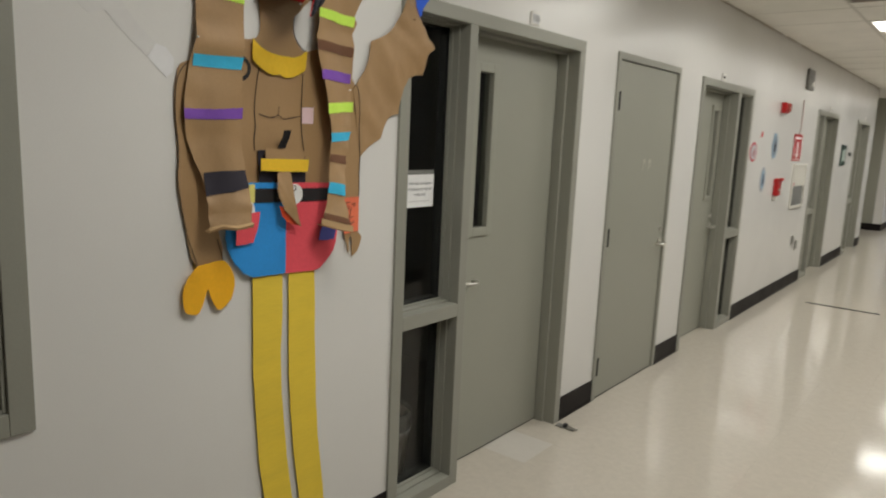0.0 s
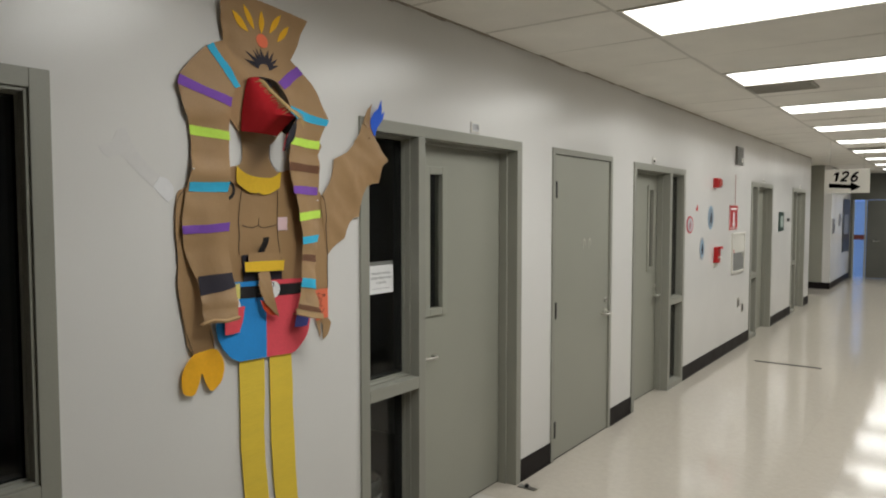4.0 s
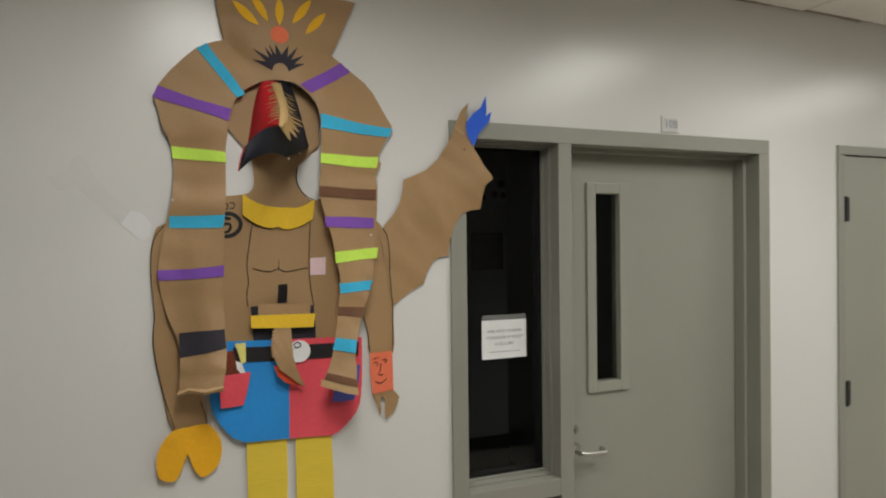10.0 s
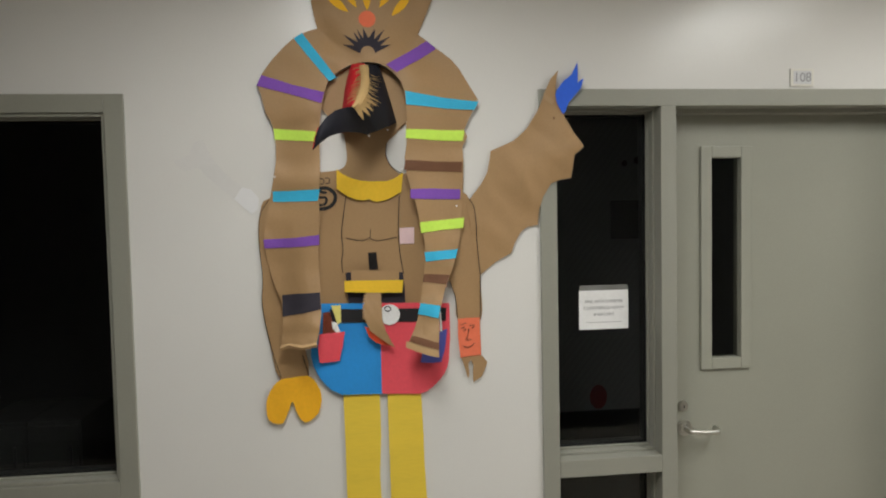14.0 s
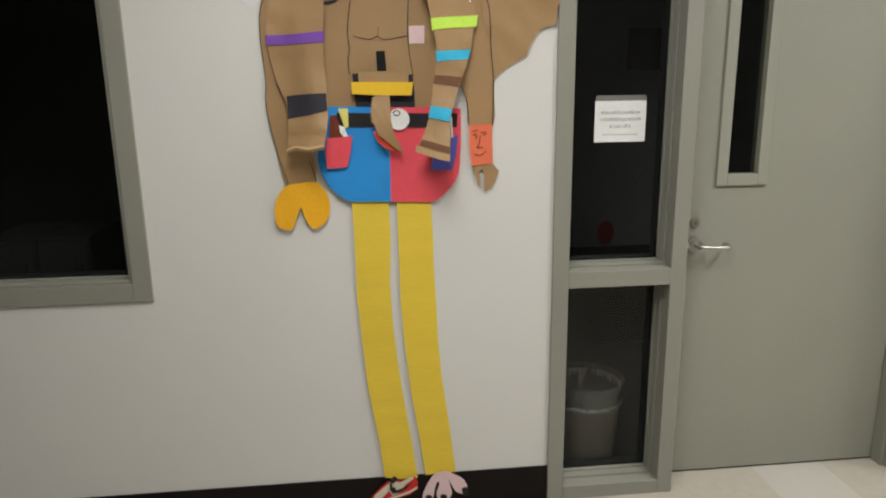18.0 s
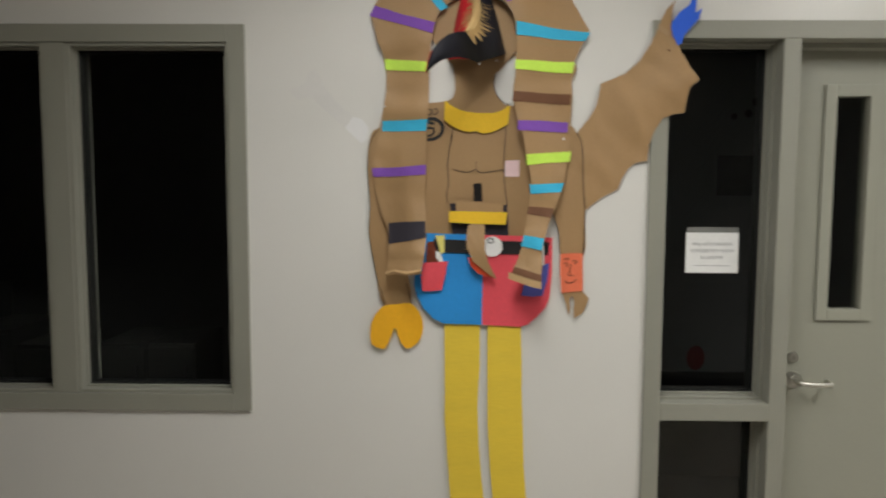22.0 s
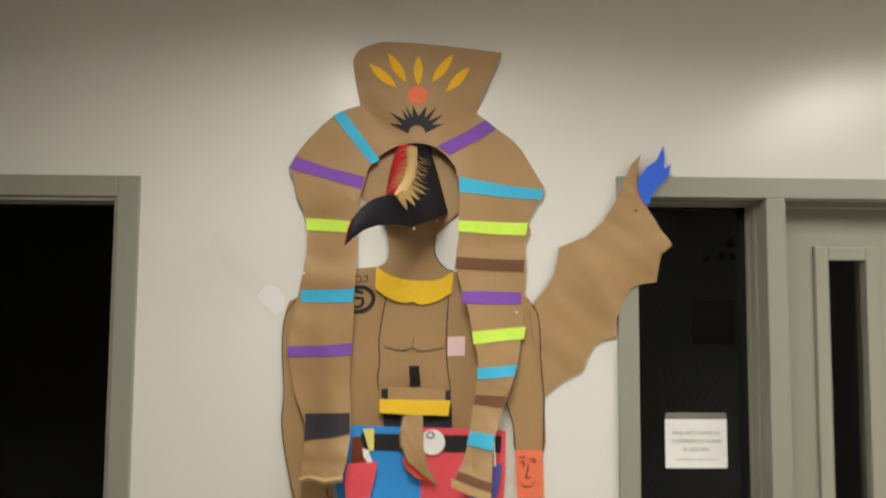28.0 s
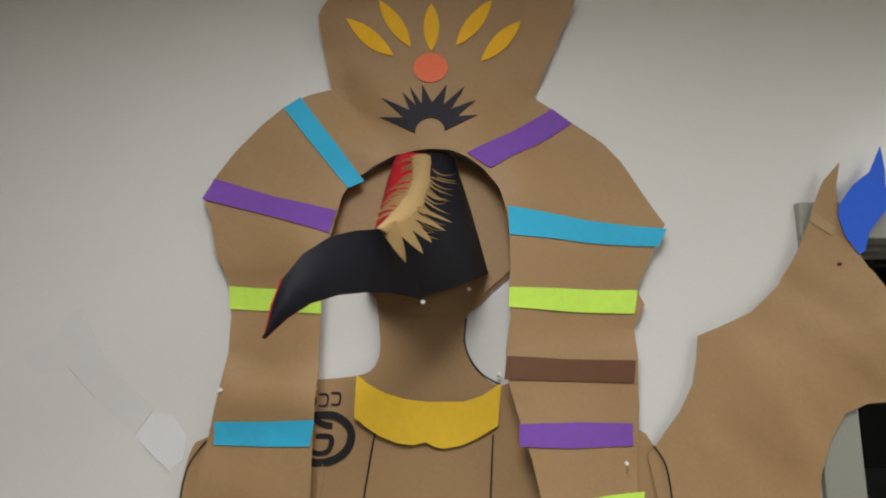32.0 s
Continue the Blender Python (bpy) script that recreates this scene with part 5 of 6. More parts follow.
def letters(body, size, m, material, parent, name="lettering", label="", bold=0.0):
    cu = bpy.data.curves.new(name, "FONT")
    cu.body, cu.size, cu.align_x, cu.align_y, cu.extrude, cu.offset = body, size, "CENTER", "CENTER", 0.0004, bold
    tmp = bpy.data.objects.new("tmp", cu)
    scene.collection.objects.link(tmp)
    me = bpy.data.meshes.new_from_object(tmp.evaluated_get(bpy.context.evaluated_depsgraph_get()))
    bpy.data.objects.remove(tmp)
    me.name = name
    me.materials.clear()
    me.materials.append(material)
    ob = new(name, me)
    ob.matrix_world = m
    ob.parent = parent
    ob.matrix_parent_inverse = parent.matrix_world.inverted()
    if label:
        ob["label"] = label
    return ob


def on_wall(x, y, z, size=1.0):
    """Upright on the wall, read from the corridor."""
    return Matrix(((0, 0, 1, x), (1, 0, 0, y), (0, 1, 0, z), (0, 0, 0, 1)))


plate = thing("door_plate", (0, 3.72, 2.262), "small white door plate with dark number above frame", "sign")
part("plate_body", boxes((0.0005, 0.006, 3.675, 3.765, 2.231, 2.294), bevel=0.002), PLASTIC, plate)
part("plate_insert", boxes((0.006, 0.0072, 3.686, 3.754, 2.239, 2.286)), mat("plate_grey", (0.62, 0.62, 0.63), 0.4), plate, "grey number insert")
letters("108", 0.046, on_wall(0.0078, 3.72, 2.262), mat("plate_number", (0.3, 0.3, 0.31), 0.5), plate, "number")
for py, pz in ((6.70, 2.245), (11.3, 2.225), (14.3, 2.225)):
    p = thing("door_plate", (0, py, pz), "small white plate above a door frame", "sign", "plates above doors")
    part("plate_body", boxes((0.0005, 0.006, py - 0.04, py + 0.04, pz - 0.028, pz + 0.028), bevel=0.002), PLASTIC, p)
    part("number_bar", boxes((0.006, 0.0068, py - 0.022, py + 0.022, pz - 0.01, pz + 0.01)), INK, p)

spk = thing("wall_speaker", (0, 9.82, 2.49), "grey wall speaker panel high on the wall", "speaker")
part("speaker_body", boxes((0.0005, 0.03, 9.66, 9.98, 2.375, 2.605), bevel=0.006), GREYBOX, spk)
for k in range(7):
    part("speaker_slot", boxes((0.0302, 0.032, 9.69, 9.95, 2.405 + 0.027 * k, 2.412 + 0.027 * k)), BLACK, spk)
part("speaker_light", boxes((0.0302, 0.036, 9.86, 9.91, 2.41, 2.47), bevel=0.003), PLASTIC, spk, "white lamp on the panel")
al = thing("fire_alarm", (0, 8.78, 2.11), "red fire alarm strobe on the wall", "fire alarm")
part("alarm_body", boxes((0.0005, 0.055, 8.68, 8.83, 2.055, 2.165), bevel=0.006), ALARM_RED, al)
part("strobe_lens", boxes((0.055, 0.085, 8.72, 8.77, 2.07, 2.15), bevel=0.006), mat("strobe", (0.5, 0.12, 0.1), 0.2), al, "clear strobe lens")
part("alarm_grille", boxes((0.0552, 0.058, 8.785, 8.82, 2.065, 2.155)), BLACK, al)


def round_sign(y, z, ry, rz, rim_col, mid_col, label, spot):
    t = thing("round_sign", (0, y, z), label, "sign")
    part("rim", sheet(disc(y, z, ry, 32, rz), lambda a, b: 0.004, 0.003, 0.5), rim_col, t)
    part("face", sheet(disc(y, z, ry * 0.78, 32, rz * 0.78), lambda a, b: 0.006, 0.0015, 0.5), mid_col, t)
    part("motif", sheet([(y - ry * 0.35, z - rz * 0.1), (y, z + rz * 0.45), (y + ry * 0.35, z + rz * 0.05), (y + ry * 0.2, z - rz * 0.5), (y - ry * 0.25, z - rz * 0.45)], lambda a, b: 0.008, 0.0015, 0.5), spot, t)


SKY = paper("pale_blue_paper", (0.26, 0.37, 0.48))
round_sign(7.82, 1.64, 0.115, 0.093, paper("sign_red", (0.5, 0.06, 0.08)), paper("sign_grey", (0.45, 0.45, 0.48)), "round paper sign with a red rim", paper("dull_red_paper", (0.4, 0.2, 0.22)))
round_sign(8.6, 1.71, 0.11, 0.136, SKY, paper("slate_paper", (0.2, 0.26, 0.32)), "oval pale blue paper sign with dark motif", NAVY)
round_sign(8.275, 1.365, 0.09, 0.128, paper("grey_paper", (0.36, 0.38, 0.42)), SKY, "oval grey paper sign with dark motif", NAVY)
tagged(mesh_ob("sticker", sheet([(8.02, 1.785), (8.1, 1.79), (8.09, 1.85), (8.06, 1.84)], lambda a, b: 0.003, 0.002, 0.5), RED), "small red paper scrap on the wall", "sticker")
pull = thing("fire_pull", (0, 8.85, 1.26), "red fire alarm pull station with white lettering bars", "fire alarm")
part("pull_body", boxes((0.0005, 0.05, 8.75, 8.87, 1.18, 1.365), bevel=0.006), ALARM_RED, pull)
part("pull_bar", boxes((0.05, 0.062, 8.77, 8.85, 1.235, 1.255), bevel=0.003), PLASTIC, pull, "white pull bar")
part("pull_hood", boxes((0.05, 0.075, 8.74, 8.88, 1.34, 1.372), bevel=0.005), ALARM_RED, pull, "red projecting hood")
part("backplate", boxes((0.0005, 0.012, 8.74, 8.88, 1.13, 1.178)), PLASTIC, pull, "white back plate")
ex = thing("extinguisher_sign", (0, 9.63, 1.7), "red fire extinguisher sign with white downward arrow", "sign")
part("sign_board", boxes((0.0005, 0.004, 9.42, 9.84, 1.552, 1.855), bevel=0.001), ALARM_RED, ex)
part("white_border", boxes((0.004, 0.0048, 9.44, 9.455, 1.565, 1.835), (0.004, 0.0048, 9.805, 9.82, 1.565, 1.835), (0.004, 0.0048, 9.455, 9.805, 1.565, 1.573)), WHITE, ex)
part("arrow", sheet([(9.595, 1.77), (9.665, 1.77), (9.665, 1.63), (9.725, 1.63), (9.63, 1.578), (9.535, 1.63), (9.595, 1.63)], lambda a, b: 0.0062, 0.0012, 0.5), WHITE, ex, "white arrow pointing down")
part("word_bar", boxes((0.004, 0.0052, 9.5, 9.76, 1.80, 1.825)), WHITE, ex)
tagged(mesh_ob("conduit", boxes((0.0005, 0.007, 9.685, 9.695, 1.857, 2.25), bevel=0.002), mat("faded_red_paint", (0.5, 0.3, 0.27), 0.5)), "thin faded red conduit down the wall", "conduit")
cab = thing("extinguisher_cabinet", (0, 9.87, 1.25), "white recessed fire extinguisher cabinet with glass window", "cabinet")
part("cabinet_frame", boxes((0.0005, 0.02, 9.55, 9.58, 0.99, 1.51), (0.0005, 0.02, 10.17, 10.2, 0.99, 1.51), (0.0005, 0.02, 9.58, 10.17, 0.99, 1.02), (0.0005, 0.02, 9.58, 10.17, 1.48, 1.51), bevel=0.003), PLASTIC, cab)
part("cabinet_door", boxes((0.0005, 0.012, 9.582, 10.168, 1.25, 1.478), bevel=0.002), PLASTIC, cab)
part("cabinet_window", boxes((0.0005, 0.009, 9.582, 10.168, 1.022, 1.248)), mat("smoked_glass", (0.3, 0.3, 0.29), 0.08), cab, "grey glass window")
part("cabinet_tag", boxes((0.012, 0.014, 9.6, 9.66, 1.255, 1.295)), ALARM_RED, cab, "small red tag")
part("cabinet_pull", boxes((0.009, 0.02, 10.1, 10.12, 1.19, 1.24), bevel=0.002), CHROME, cab)
for oy, oz in ((9.97, 0.58), (10.18, 0.5)):
    o = thing("wall_outlet", (0, oy, oz), "metal outlet plate low on the wall", "outlet", "outlets under the cabinet")
    part("outlet_plate", boxes((0.0005, 0.006, oy - 0.06, oy + 0.06, oz - 0.06, oz + 0.06), bevel=0.002), CHROME, o)
    part("socket", boxes((0.006, 0.009, oy - 0.03, oy + 0.03, oz - 0.045, oz + 0.045), bevel=0.002), GREYBOX, o)
fr = thing("framed_notice", (0, 12.63, 1.62), "dark green framed notice between two doors", "picture")
part("notice_frame", boxes((0.0005, 0.016, 12.45, 12.81, 1.47, 1.775), bevel=0.003), mat("bottle_green", (0.012, 0.04, 0.03), 0.4), fr)
part("notice_sheet", boxes((0.016, 0.018, 12.54, 12.72, 1.53, 1.71)), paper("notice_paper", (0.35, 0.42, 0.38)), fr, "pale sheet")
tagged(mesh_ob("wall_switch", boxes((0.0005, 0.008, 13.14, 13.34, 1.615, 1.67), bevel=0.002), BLACK), "small black plate on the wall", "switch")
for i, (y0, y1, z0, z1, col, lab) in enumerate(((18.6, 18.95, 1.27, 1.62, (0.2, 0.2, 0.22), "grey paper notice on the far wall"), (19.7, 20.1, 1.44, 1.72, (0.25, 0.25, 0.27), "grey paper notice on the far wall"), (20.4, 21.8, 0.75, 2.1, (0.05, 0.05, 0.055), "large dark poster on the far wall"))):
    t = thing("poster", (0, y0, z0), lab, "poster")
    part("poster_sheet", boxes((0.001, 0.012, y0, y1, z0, z1)), mat("poster_print", col, 0.4, vary=0.7, scale=5, fine=30), t)
    if i == 2:
        part("poster_patch", boxes((0.012, 0.014, 20.7, 21.5, 1.2, 1.7)), mat("poster_pale_print", (0.3, 0.3, 0.32), 0.4, vary=0.5, scale=6), t, "pale printed area")

# hanging direction sign
sg = thing("direction_sign", (0.98, 12.0, 2.82), "white hanging sign with black number and arrow", "sign")
part("sign_board", boxes((0.695, 1.27, 12.0, 12.008, 2.05, 2.395), bevel=0.002), PLASTIC, sg)
for hx in (0.76, 1.19):
    part("hanger", rod(bmesh.new(), (hx, 12.004, 2.395), (hx, 12.004, CEIL), 0.002, n=8), CHROME, sg)


def brushed(pts, x, z, high, wide, y):
    """A slanted painted figure from a flowing line."""
    bm = bmesh.new()
    line = smooth_line([(x + high * (px + 0.22 * pz), z + high * pz) for px, pz in pts], 4, False)
    edge = stroke(line, wide)
    n = len(line)
    lo, hi = [bm.verts.new((a, y, b)) for a, b in edge[:n]], [bm.verts.new((a, y, b)) for a, b in edge[n:][::-1]]
    for k in range(n - 1):
        bm.faces.new((lo[k], lo[k + 1], hi[k + 1], hi[k]))
    bmesh.ops.solidify(bm, geom=bm.faces[:], thickness=0.001)
    return bm


part("number", brushed([(0.02, 0.78), (0.12, 0.95), (0.3, 1.0), (0.5, 0.93), (0.56, 0.74), (0.46, 0.52), (0.22, 0.27), (0.0, 0.06), (0.2, 0.06), (0.58, 0.06)], 0.903, 2.222, 0.13, 0.027, 11.993), INK, sg)
part("number", brushed([(0.56, 0.98), (0.36, 0.9), (0.16, 0.66), (0.06, 0.36), (0.12, 0.1), (0.3, 0.02), (0.5, 0.1), (0.57, 0.3), (0.48, 0.5), (0.28, 0.54), (0.12, 0.4)], 1.025, 2.220, 0.13, 0.027, 11.993), INK, sg)
dg = bmesh.new()
dg.faces.new([dg.verts.new((px, 11.994, pz)) for px, pz in ((0.825, 2.217), (0.857, 2.217), (0.886, 2.354), (0.856, 2.354), (0.815, 2.330), (0.812, 2.307), (0.843, 2.318))])
bmesh.ops.solidify(dg, geom=dg.faces[:], thickness=0.0008)
part("number", dg, INK, sg)
ab = bmesh.new()
av = [ab.verts.new((px, 11.994, pz)) for px, pz in ((0.755, 2.132), (0.755, 2.192), (1.030, 2.167), (1.030, 2.207), (1.160, 2.137), (1.040, 2.077), (1.035, 2.117))]
ab.faces.new(av)
bmesh.ops.solidify(ab, geom=ab.faces[:], thickness=0.0008)
part("arrow", ab, INK, sg, "black arrow")

# end of the corridor
END = 22.0
ENDPAINT = mat("end_wall_paint", (0.10, 0.10, 0.085), 0.5, vary=0.08, scale=2, fine=120)
setting("wall_end", boxes((-WT, 0.06, END, END + 0.15, 0, CEIL), (0.06, 0.38, END, END + 0.15, 2.1, CEIL), (0.38, WIDE, END, END + 0.15, 2.1, CEIL), (1.45, WIDE, END, END + 0.15, 0, 2.1)), ENDPAINT, "grey-green end wall with exit doors", "wall")
xd = thing("exit_door", (0.2, END, 0), "glass exit door with daylight outside and red bar", "door")
part("door_stile", boxes((0.06, 0.10, END + 0.02, END + 0.07, 0, 2.1)), LEAF, xd)
part("door_stile", boxes((0.34, 0.38, END + 0.02, END + 0.07, 0, 2.1)), LEAF, xd)
part("push_bar", boxes((0.10, 0.34, END + 0.0, END + 0.05, 1.03, 1.16), bevel=0.005), mat("bar_red", (0.16, 0.03, 0.025), 0.4), xd, "dark red push bar")
part("door_glass", boxes((0.10, 0.34, END + 0.04, END + 0.046, 0.05, 2.06)), GLASS, xd).visible_shadow = False
bd = mesh_ob("backdrop", boxes((-0.6, 1.2, END + 0.6, END + 0.62, 0, 2.6)), glow("evening_sky", (0.2, 0.36, 0.78), 0.42))
tagged(bd, "blue evening daylight outside the exit door", "backdrop", kind="structure")
xs = thing("exit_door", (0.95, END, 0), "closed grey-green steel exit door", "door")
part("leaf", boxes((0.39, 1.43, END + 0.02, END + 0.07, 0.005, 2.09), bevel=0.003), ENDPAINT, xs)
lever(xs, 0.56, 1.0, 0.0, 1)
for o in xs.children:
    if o.name.startswith("handle"):
        o.matrix_world = Matrix.Translation((0.56, END + 0.02, 1.0)) @ Matrix.Rotation(-math.pi / 2, 4, "Z") @ Matrix.Translation((0, -0.56, -1.0))

# ---- floor things ----
for x0, x1, y in ((0.39, 1.1, 9.16), (1.78, 2.46, 9.22)):
    tagged(mesh_ob("floor_strip", boxes((x0, x1, y - 0.02, y + 0.02, 0.0, 0.005), bevel=0.001), BASE), "black strip fixed across the tiled floor", "floor strip", "strips across the floor")
stop = thing("door_wedge", (0.07, 4.2, 0), "worn dark metal doorstop on the floor beside frame", "doorstop")
part("stop_plate", boxes((0.03, 0.15, 4.18, 4.225, 0.0, 0.008), bevel=0.002), GREYBOX, stop)
part("stop_knob", rod(bmesh.new(), (0.09, 4.2, 0.008), (0.09, 4.2, 0.026), 0.017, 0.012, 16), BLACK, stop, "rubber knob", True)
part("stop_arm", boxes((0.1, 0.17, 4.193, 4.207, 0.008, 0.016), bevel=0.002), CHROME, stop)

# ---- traces on the wall ----
LILAC = mat("lilac_paper", (0.724, 0.711, 0.698), 0.25, vary=0.03, scale=3, bump=0.06)
PALE = mat("white_tissue", (0.77, 0.765, 0.775), 0.3, vary=0.03, scale=8)
pw = thing("paper_strip", (0, 1.66, 1.9), "pale lilac paper strip glued flat on the wall", "paper")
part("strip_tip", sheet([(1.596, 1.967, 0.002), (1.573, 1.961, 0.002), (1.551, 1.956, 0.002), (1.53, 1.972, 0.002), (1.521, 1.99, 0.002), (1.544, 1.998, 0.002), (1.569, 2.008, 0.002), (1.577, 2.029, 0.002), (1.585, 2.047, 0.002), (1.6, 2.056, 0.002), (1.614, 2.058, 0.002), (1.632, 2.018, 0.002), (1.654, 1.981, 0.002)], lambda a, b: 0.0008, 0.0007, 0.5), LILAC, pw, "faded lilac end of the strip")
part("strip_middle", sheet([(1.596, 1.968, 0.002), (1.644, 1.918, 0.002), (1.707, 1.863, 0.002), (1.735, 1.902, 0.002), (1.683, 1.947, 0.002), (1.655, 1.98, 0.002)], lambda a, b: 0.0012, 0.0007, 0.5), LILAC, pw, "greyish lilac paper strip")
part("strip_end", sheet([(1.709, 1.862, 0.002), (1.735, 1.9, 0.002), (1.765, 1.893, 0.002), (1.789, 1.863, 0.002), (1.786, 1.827, 0.002), (1.763, 1.81, 0.002)], lambda a, b: 0.0013, 0.0007, 0.5), PALE, pw, "whiter end of the strip")
# darker lines draw the fine shadow under the strip's lower edge
EDGE_SHADE = mat("paper_edge_shade", (0.68, 0.668, 0.65), 0.6, vary=0.2)
part("strip_edge", sheet(stroke([(1.595, 1.967, 0.003), (1.621, 1.941, 0.003), (1.644, 1.917, 0.003)], 0.0012), lambda a, b: 0.0018, 0.0007, 0.5), EDGE_SHADE, pw, "thin painted shade line along the strip's edge")
part("strip_edge", sheet(stroke([(1.719, 1.85, 0.003), (1.742, 1.829, 0.003), (1.765, 1.81, 0.003)], 0.0009), lambda a, b: 0.0019, 0.0007, 0.5), EDGE_SHADE, pw, "thin painted shade line along the strip's edge")

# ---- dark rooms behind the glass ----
# added partitions; their dark colour stands for the lack of light
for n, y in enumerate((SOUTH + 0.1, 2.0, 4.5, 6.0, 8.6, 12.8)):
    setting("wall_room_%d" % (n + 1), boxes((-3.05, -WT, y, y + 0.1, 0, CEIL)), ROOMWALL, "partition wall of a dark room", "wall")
PANEL = mat("hatched_partition", (0.2, 0.2, 0.204), 0.6, vary=0.04, scale=1.0, fine=120)
# diagonal hatching in the colour stands for a pattern reflected in the glass
hatch = PANEL.node_tree.nodes.new("ShaderNodeTexWave")
hatch.inputs["Scale"].default_value, hatch.inputs["Distortion"].default_value = 9.0, 0.6
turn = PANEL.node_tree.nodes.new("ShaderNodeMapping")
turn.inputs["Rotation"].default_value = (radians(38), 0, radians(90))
hatch_mix = PANEL.node_tree.nodes.new("ShaderNodeMix")
hatch_mix.data_type, hatch_mix.blend_type = "RGBA", "MULTIPLY"
hatch_mix.inputs[0].default_value = 0.12
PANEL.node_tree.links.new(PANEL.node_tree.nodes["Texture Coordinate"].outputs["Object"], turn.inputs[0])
PANEL.node_tree.links.new(turn.outputs[0], hatch.inputs["Vector"])
PANEL.node_tree.links.new(PANEL.node_tree.nodes["Color Ramp"].outputs[0], hatch_mix.inputs["A"])
PANEL.node_tree.links.new(hatch.outputs["Color"], hatch_mix.inputs["B"])
PANEL.node_tree.links.new(hatch_mix.outputs["Result"], PANEL.node_tree.nodes["Principled BSDF"].inputs["Base Color"])
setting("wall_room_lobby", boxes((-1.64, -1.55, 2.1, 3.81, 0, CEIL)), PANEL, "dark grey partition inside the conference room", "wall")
DARKPIC = mat("dark_print", (0.007, 0.005, 0.006), 0.5, vary=0.8, scale=14, fine=40)
pic = thing("picture", (-1.55, 3.67, 1.63), "small dark unframed picture on a grey partition", "picture")
part("picture_sheet", boxes((-1.549, -1.54, 3.565, 3.782, 1.63, 1.855), bevel=0.002), DARKPIC, pic)
red_spot = thing("red_badge", (-1.55, 3.48, 0.7), "round red sticker low on a grey partition", "sticker")
part("badge", sheet(disc(3.482, 0.7, 0.052, 24, 0.072), lambda a, b: -1.545, 0.003, 0.5), mat("faded_badge", (0.22, 0.012, 0.016), 0.6, vary=0.25), red_spot)
for sy, sz, sr in ((3.651, 2.071, 0.018), (3.73, 2.087, 0.022), (3.775, 2.152, 0.026), (3.787, 2.082, 0.02)):
    tagged(mesh_ob("sticker", sheet(disc(sy, sz, sr, 12), lambda a, b: -1.546, 0.002, 0.5), mat("faded_sticker", (0.05, 0.02, 0.022), 0.5)), "small dark red sticker on a grey partition", "sticker", "stickers on the partition")
# black sheet stands in for the darkness low on the partition
setting("wall_room_panel", boxes((-1.549, -1.53, 2.1, 3.81, 0.0062, 0.62)), ROOM_SHADE, "black sheet for the unlit lower part of a grey partition", "wall")
# near-black colour carries the dark of the room behind the window
DIM_BOX = mat("dim_box_grey", (0.02, 0.02, 0.019), 0.9, vary=0.1)


def low_cabinet(y0, y1, top):
    """A made-up box with one door towards the window, for a faint shape in the glass."""
    t = thing("low_cabinet", (-0.9, (y0 + y1) / 2, 0), "near-black box added for a faint shape behind the window", "cabinet", "cabinets behind the window")
    part("body", boxes((-1.1, -0.72, y0, y1, 0.006, top), bevel=0.004), DIM_BOX, t)
    part("cabinet_door", boxes((-0.718, -0.702, y0 + 0.006, y1 - 0.006, 0.05, top - 0.02), bevel=0.003), DIM_BOX, t)
    part("handle", rod(bmesh.new(), (-0.7, y1 - 0.04, top - 0.2), (-0.7, y1 - 0.04, top - 0.1), 0.006, n=10), BLACK, t, "black bar handle", True)


# added boxes in place of the dim shapes low in the window
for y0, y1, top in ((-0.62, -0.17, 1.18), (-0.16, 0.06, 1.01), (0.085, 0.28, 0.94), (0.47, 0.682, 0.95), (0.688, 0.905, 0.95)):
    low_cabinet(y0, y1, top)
# waste bin with a clear liner
BIN = mat("bin_plastic", (0.13, 0.11, 0.09), 0.4, vary=0.08)
LINER = mat("bin_liner", (0.07, 0.068, 0.063), 0.16, vary=0.3, scale=20, fine=80, bump=0.6)


def ring_wall(bm, profile, c, n=40, ragged=0.0):
    rng_b = random.Random(3)
    rings = []
    for r, z in profile:
        rings.append([bm.verts.new((c[0] + (r + ragged * rng_b.uniform(-1, 1)) * math.cos(2 * math.pi * k / n), c[1] + (r + ragged * rng_b.uniform(-1, 1)) * math.sin(2 * math.pi * k / n), z + ragged * rng_b.uniform(-1, 1))) for k in range(n)])
    for a, b in zip(rings, rings[1:]):
        for k in range(n):
            bm.faces.new((a[k], a[(k + 1) % n], b[(k + 1) % n], b[k]))
    return rings


BIN_AT = (-0.265, 2.975)
wb = thing("waste_bin", (*BIN_AT, 0), "round beige waste bin with a clear plastic liner", "waste bin")
bm = bmesh.new()
rs = ring_wall(bm, [(0.112, 0.0061), (0.117, 0.012), (0.143, 0.345), (0.149, 0.355), (0.147, 0.366), (0.139, 0.36), (0.108, 0.02)], BIN_AT)
bm.faces.new(rs[0]), bm.faces.new(rs[-1])
part("bin_body", bm, BIN, wb, "", True)
bm = bmesh.new()
ring_wall(bm, [(0.147, 0.296), (0.149, 0.318), (0.15, 0.342), (0.153, 0.372), (0.151, 0.384), (0.144, 0.38), (0.132, 0.31), (0.118, 0.2), (0.1, 0.08), (0.03, 0.06), (0.005, 0.06)], BIN_AT, 72, 0.0035)
part("liner", bm, LINER, wb, "clear plastic liner folded over the rim", True)
bm = bmesh.new()
ring_wall(bm, [(0.148, 0.286), (0.1515, 0.294), (0.1495, 0.306)], BIN_AT, 72, 0.003)
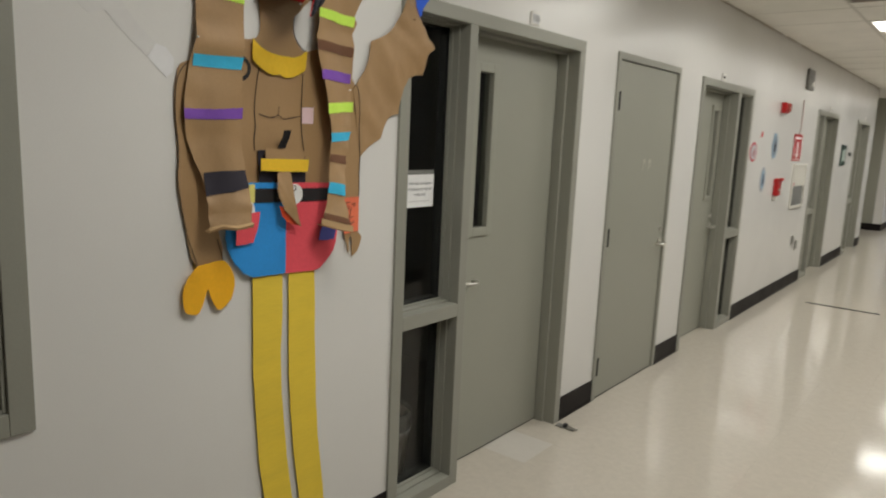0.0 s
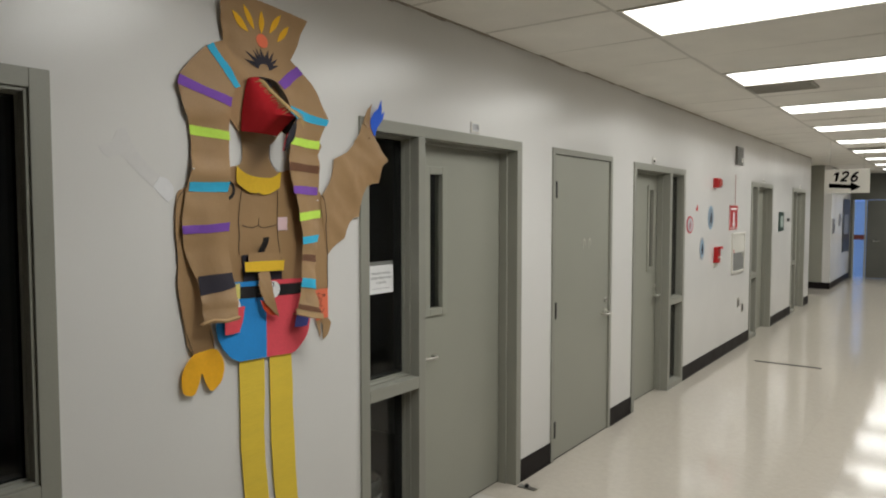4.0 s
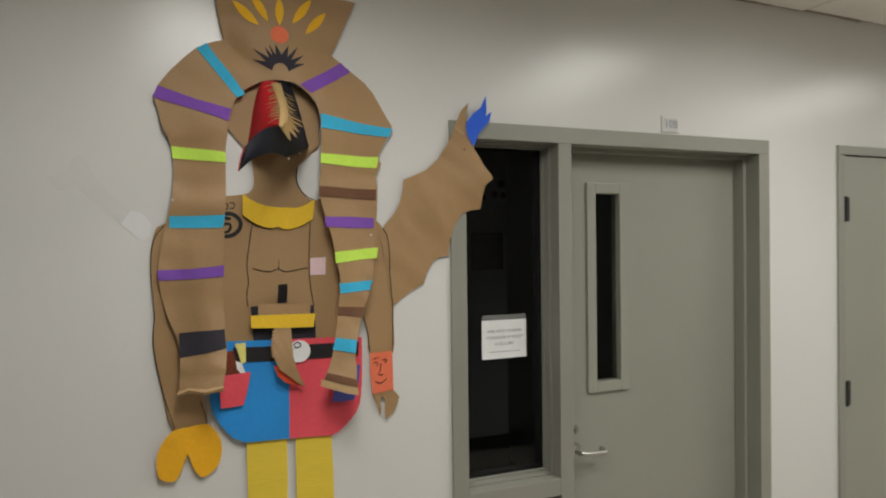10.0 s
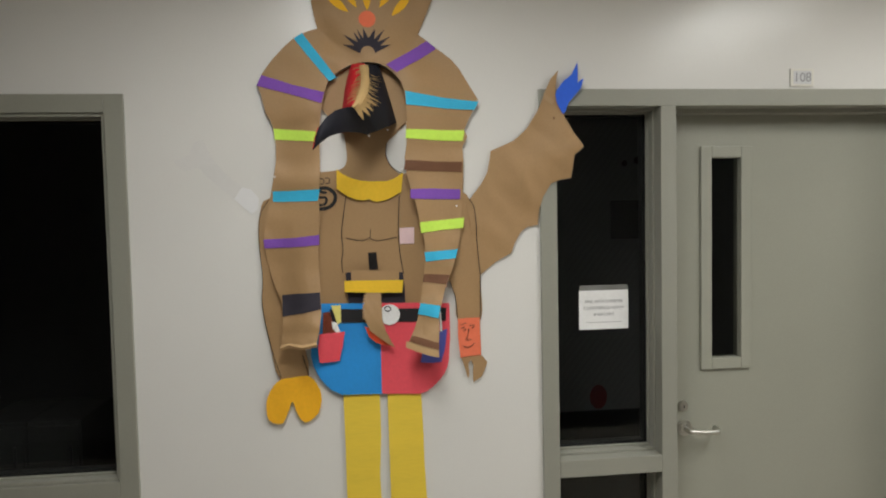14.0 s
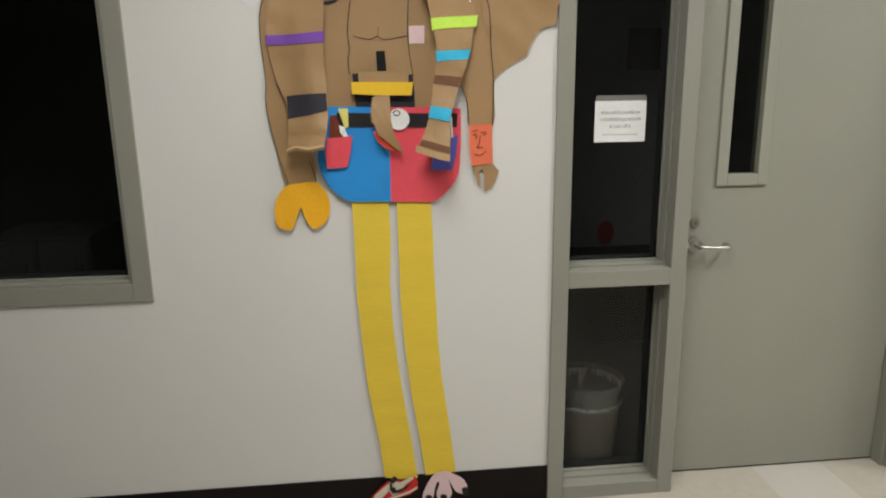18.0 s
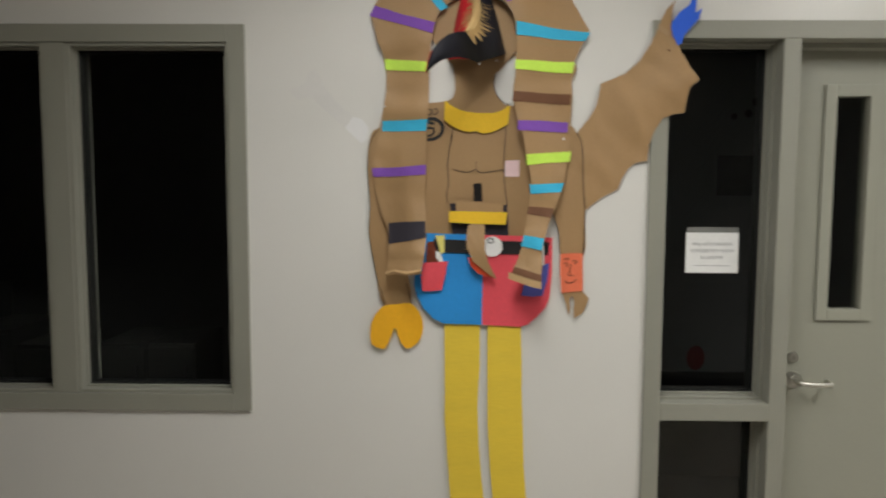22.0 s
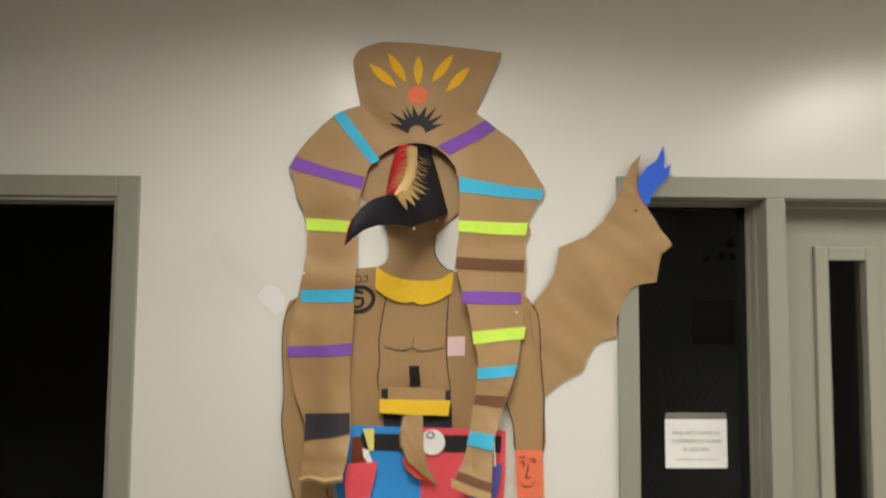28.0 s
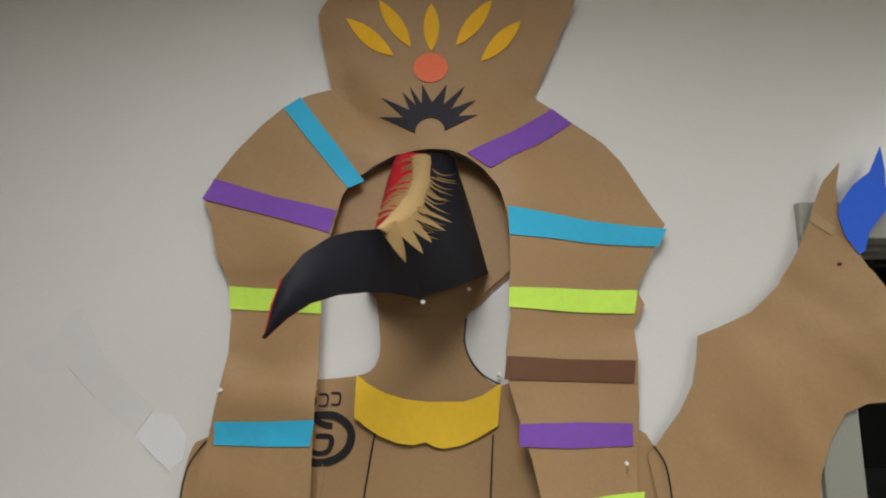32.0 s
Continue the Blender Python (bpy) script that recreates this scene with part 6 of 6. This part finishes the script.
part("liner_hem", bm, mat("liner_hem", (0.2, 0.195, 0.185), 0.22, vary=0.5, scale=30), wb, "pale ragged hem of the liner", True)
# notice taped inside the sidelight
NX = -0.0965
note = thing("door_notice", (NX, 3.03, 1.36), "white printed notice taped to the sidelight glass", "notice")
part("notice_sheet", boxes((NX, NX + 0.001, 2.914, 3.102, 1.36, 1.505)), WHITE, note)
part("notice_tape", boxes((NX + 0.0002, NX + 0.0014, 2.916, 3.1, 1.507, 1.524)), mat("grey_tape", (0.2, 0.2, 0.19), 0.3), note, "greyish clear tape strip")
PRINT = mat("print_grey", (0.32, 0.32, 0.33), 0.7)
for body, dz in (("FINE ARTS DIVISION", 0.101), ("CONFERENCE ROOM", 0.077), ("& GALLERY", 0.053)):
    letters(body, 0.0158, on_wall(NX + 0.0016, 3.008, 1.362 + dz), PRINT, note, "printed_line")
part("rule", boxes((NX + 0.001, NX + 0.0016, 2.943, 3.073, 1.385, 1.3868)), PRINT, note)

# ---- floor tiles, last ----
TS = 0.305
LIGHT_TILE = mat("pale_vinyl_tile", (0.57, 0.54, 0.495), 0.12, vary=0.035, scale=5, fine=45, bump=0.015)
floor_ob = bpy.data.objects["floor"]
nx0, nx1 = -1, int((WIDE - 0.15) / TS)
X0, Y0 = 0.15, 1.817
shared = {}


def tile_mesh(x0, x1, key):
    if key not in shared:
        g, b = 0.00003, 0.00012
        w, d = x1 - x0 - 2 * g, TS - 2 * g
        v = [(0, 0, -0.003), (w, 0, -0.003), (w, d, -0.003), (0, d, -0.003), (b, b, 0), (w - b, b, 0), (w - b, d - b, 0), (b, d - b, 0)]
        fs = [(4, 5, 6, 7), (0, 1, 5, 4), (1, 2, 6, 5), (2, 3, 7, 6), (3, 0, 4, 7)]
        m = bpy.data.meshes.new("tile")
        m.from_pydata(v, [], fs)
        m.materials.append(LIGHT_TILE if key[1] else TILE)
        shared[key] = m
    return shared[key]


verts, faces = [], []
LIGHT = {(0, 0), (-1, 6)}
for j in range(int((SOUTH - Y0) / TS), int((NORTH - Y0) / TS)):
    for i in range(nx0, nx1 + 1):
        x0, x1, y0 = max(X0 + i * TS, -0.12), min(X0 + (i + 1) * TS, WIDE), Y0 + j * TS
        if -4 <= j < 25:
            ob = new("tile", tile_mesh(x0, x1, (round(x1 - x0, 3), (i, j) in LIGHT)))
            ob.location = (x0 + 0.00003, y0 + 0.00003, 0)
            ob.rotation_euler = (tile_rng.gauss(0, 0.00018), tile_rng.gauss(0, 0.00018), 0)
            ob.parent = floor_ob
        else:
            k, g = len(verts), 0.00006
            verts.extend([(x0 + g, y0 + g, 0), (x1 - g, y0 + g, 0), (x1 - g, y0 + TS - g, 0), (x0 + g, y0 + TS - g, 0)])
            faces.append((k, k + 1, k + 2, k + 3))
me = bpy.data.meshes.new("tile_field")
me.from_pydata(verts, [], faces)
me.materials.append(TILE)
far_tiles = tagged(new("tile_field", me), kind="stuff")
far_tiles.parent = floor_ob
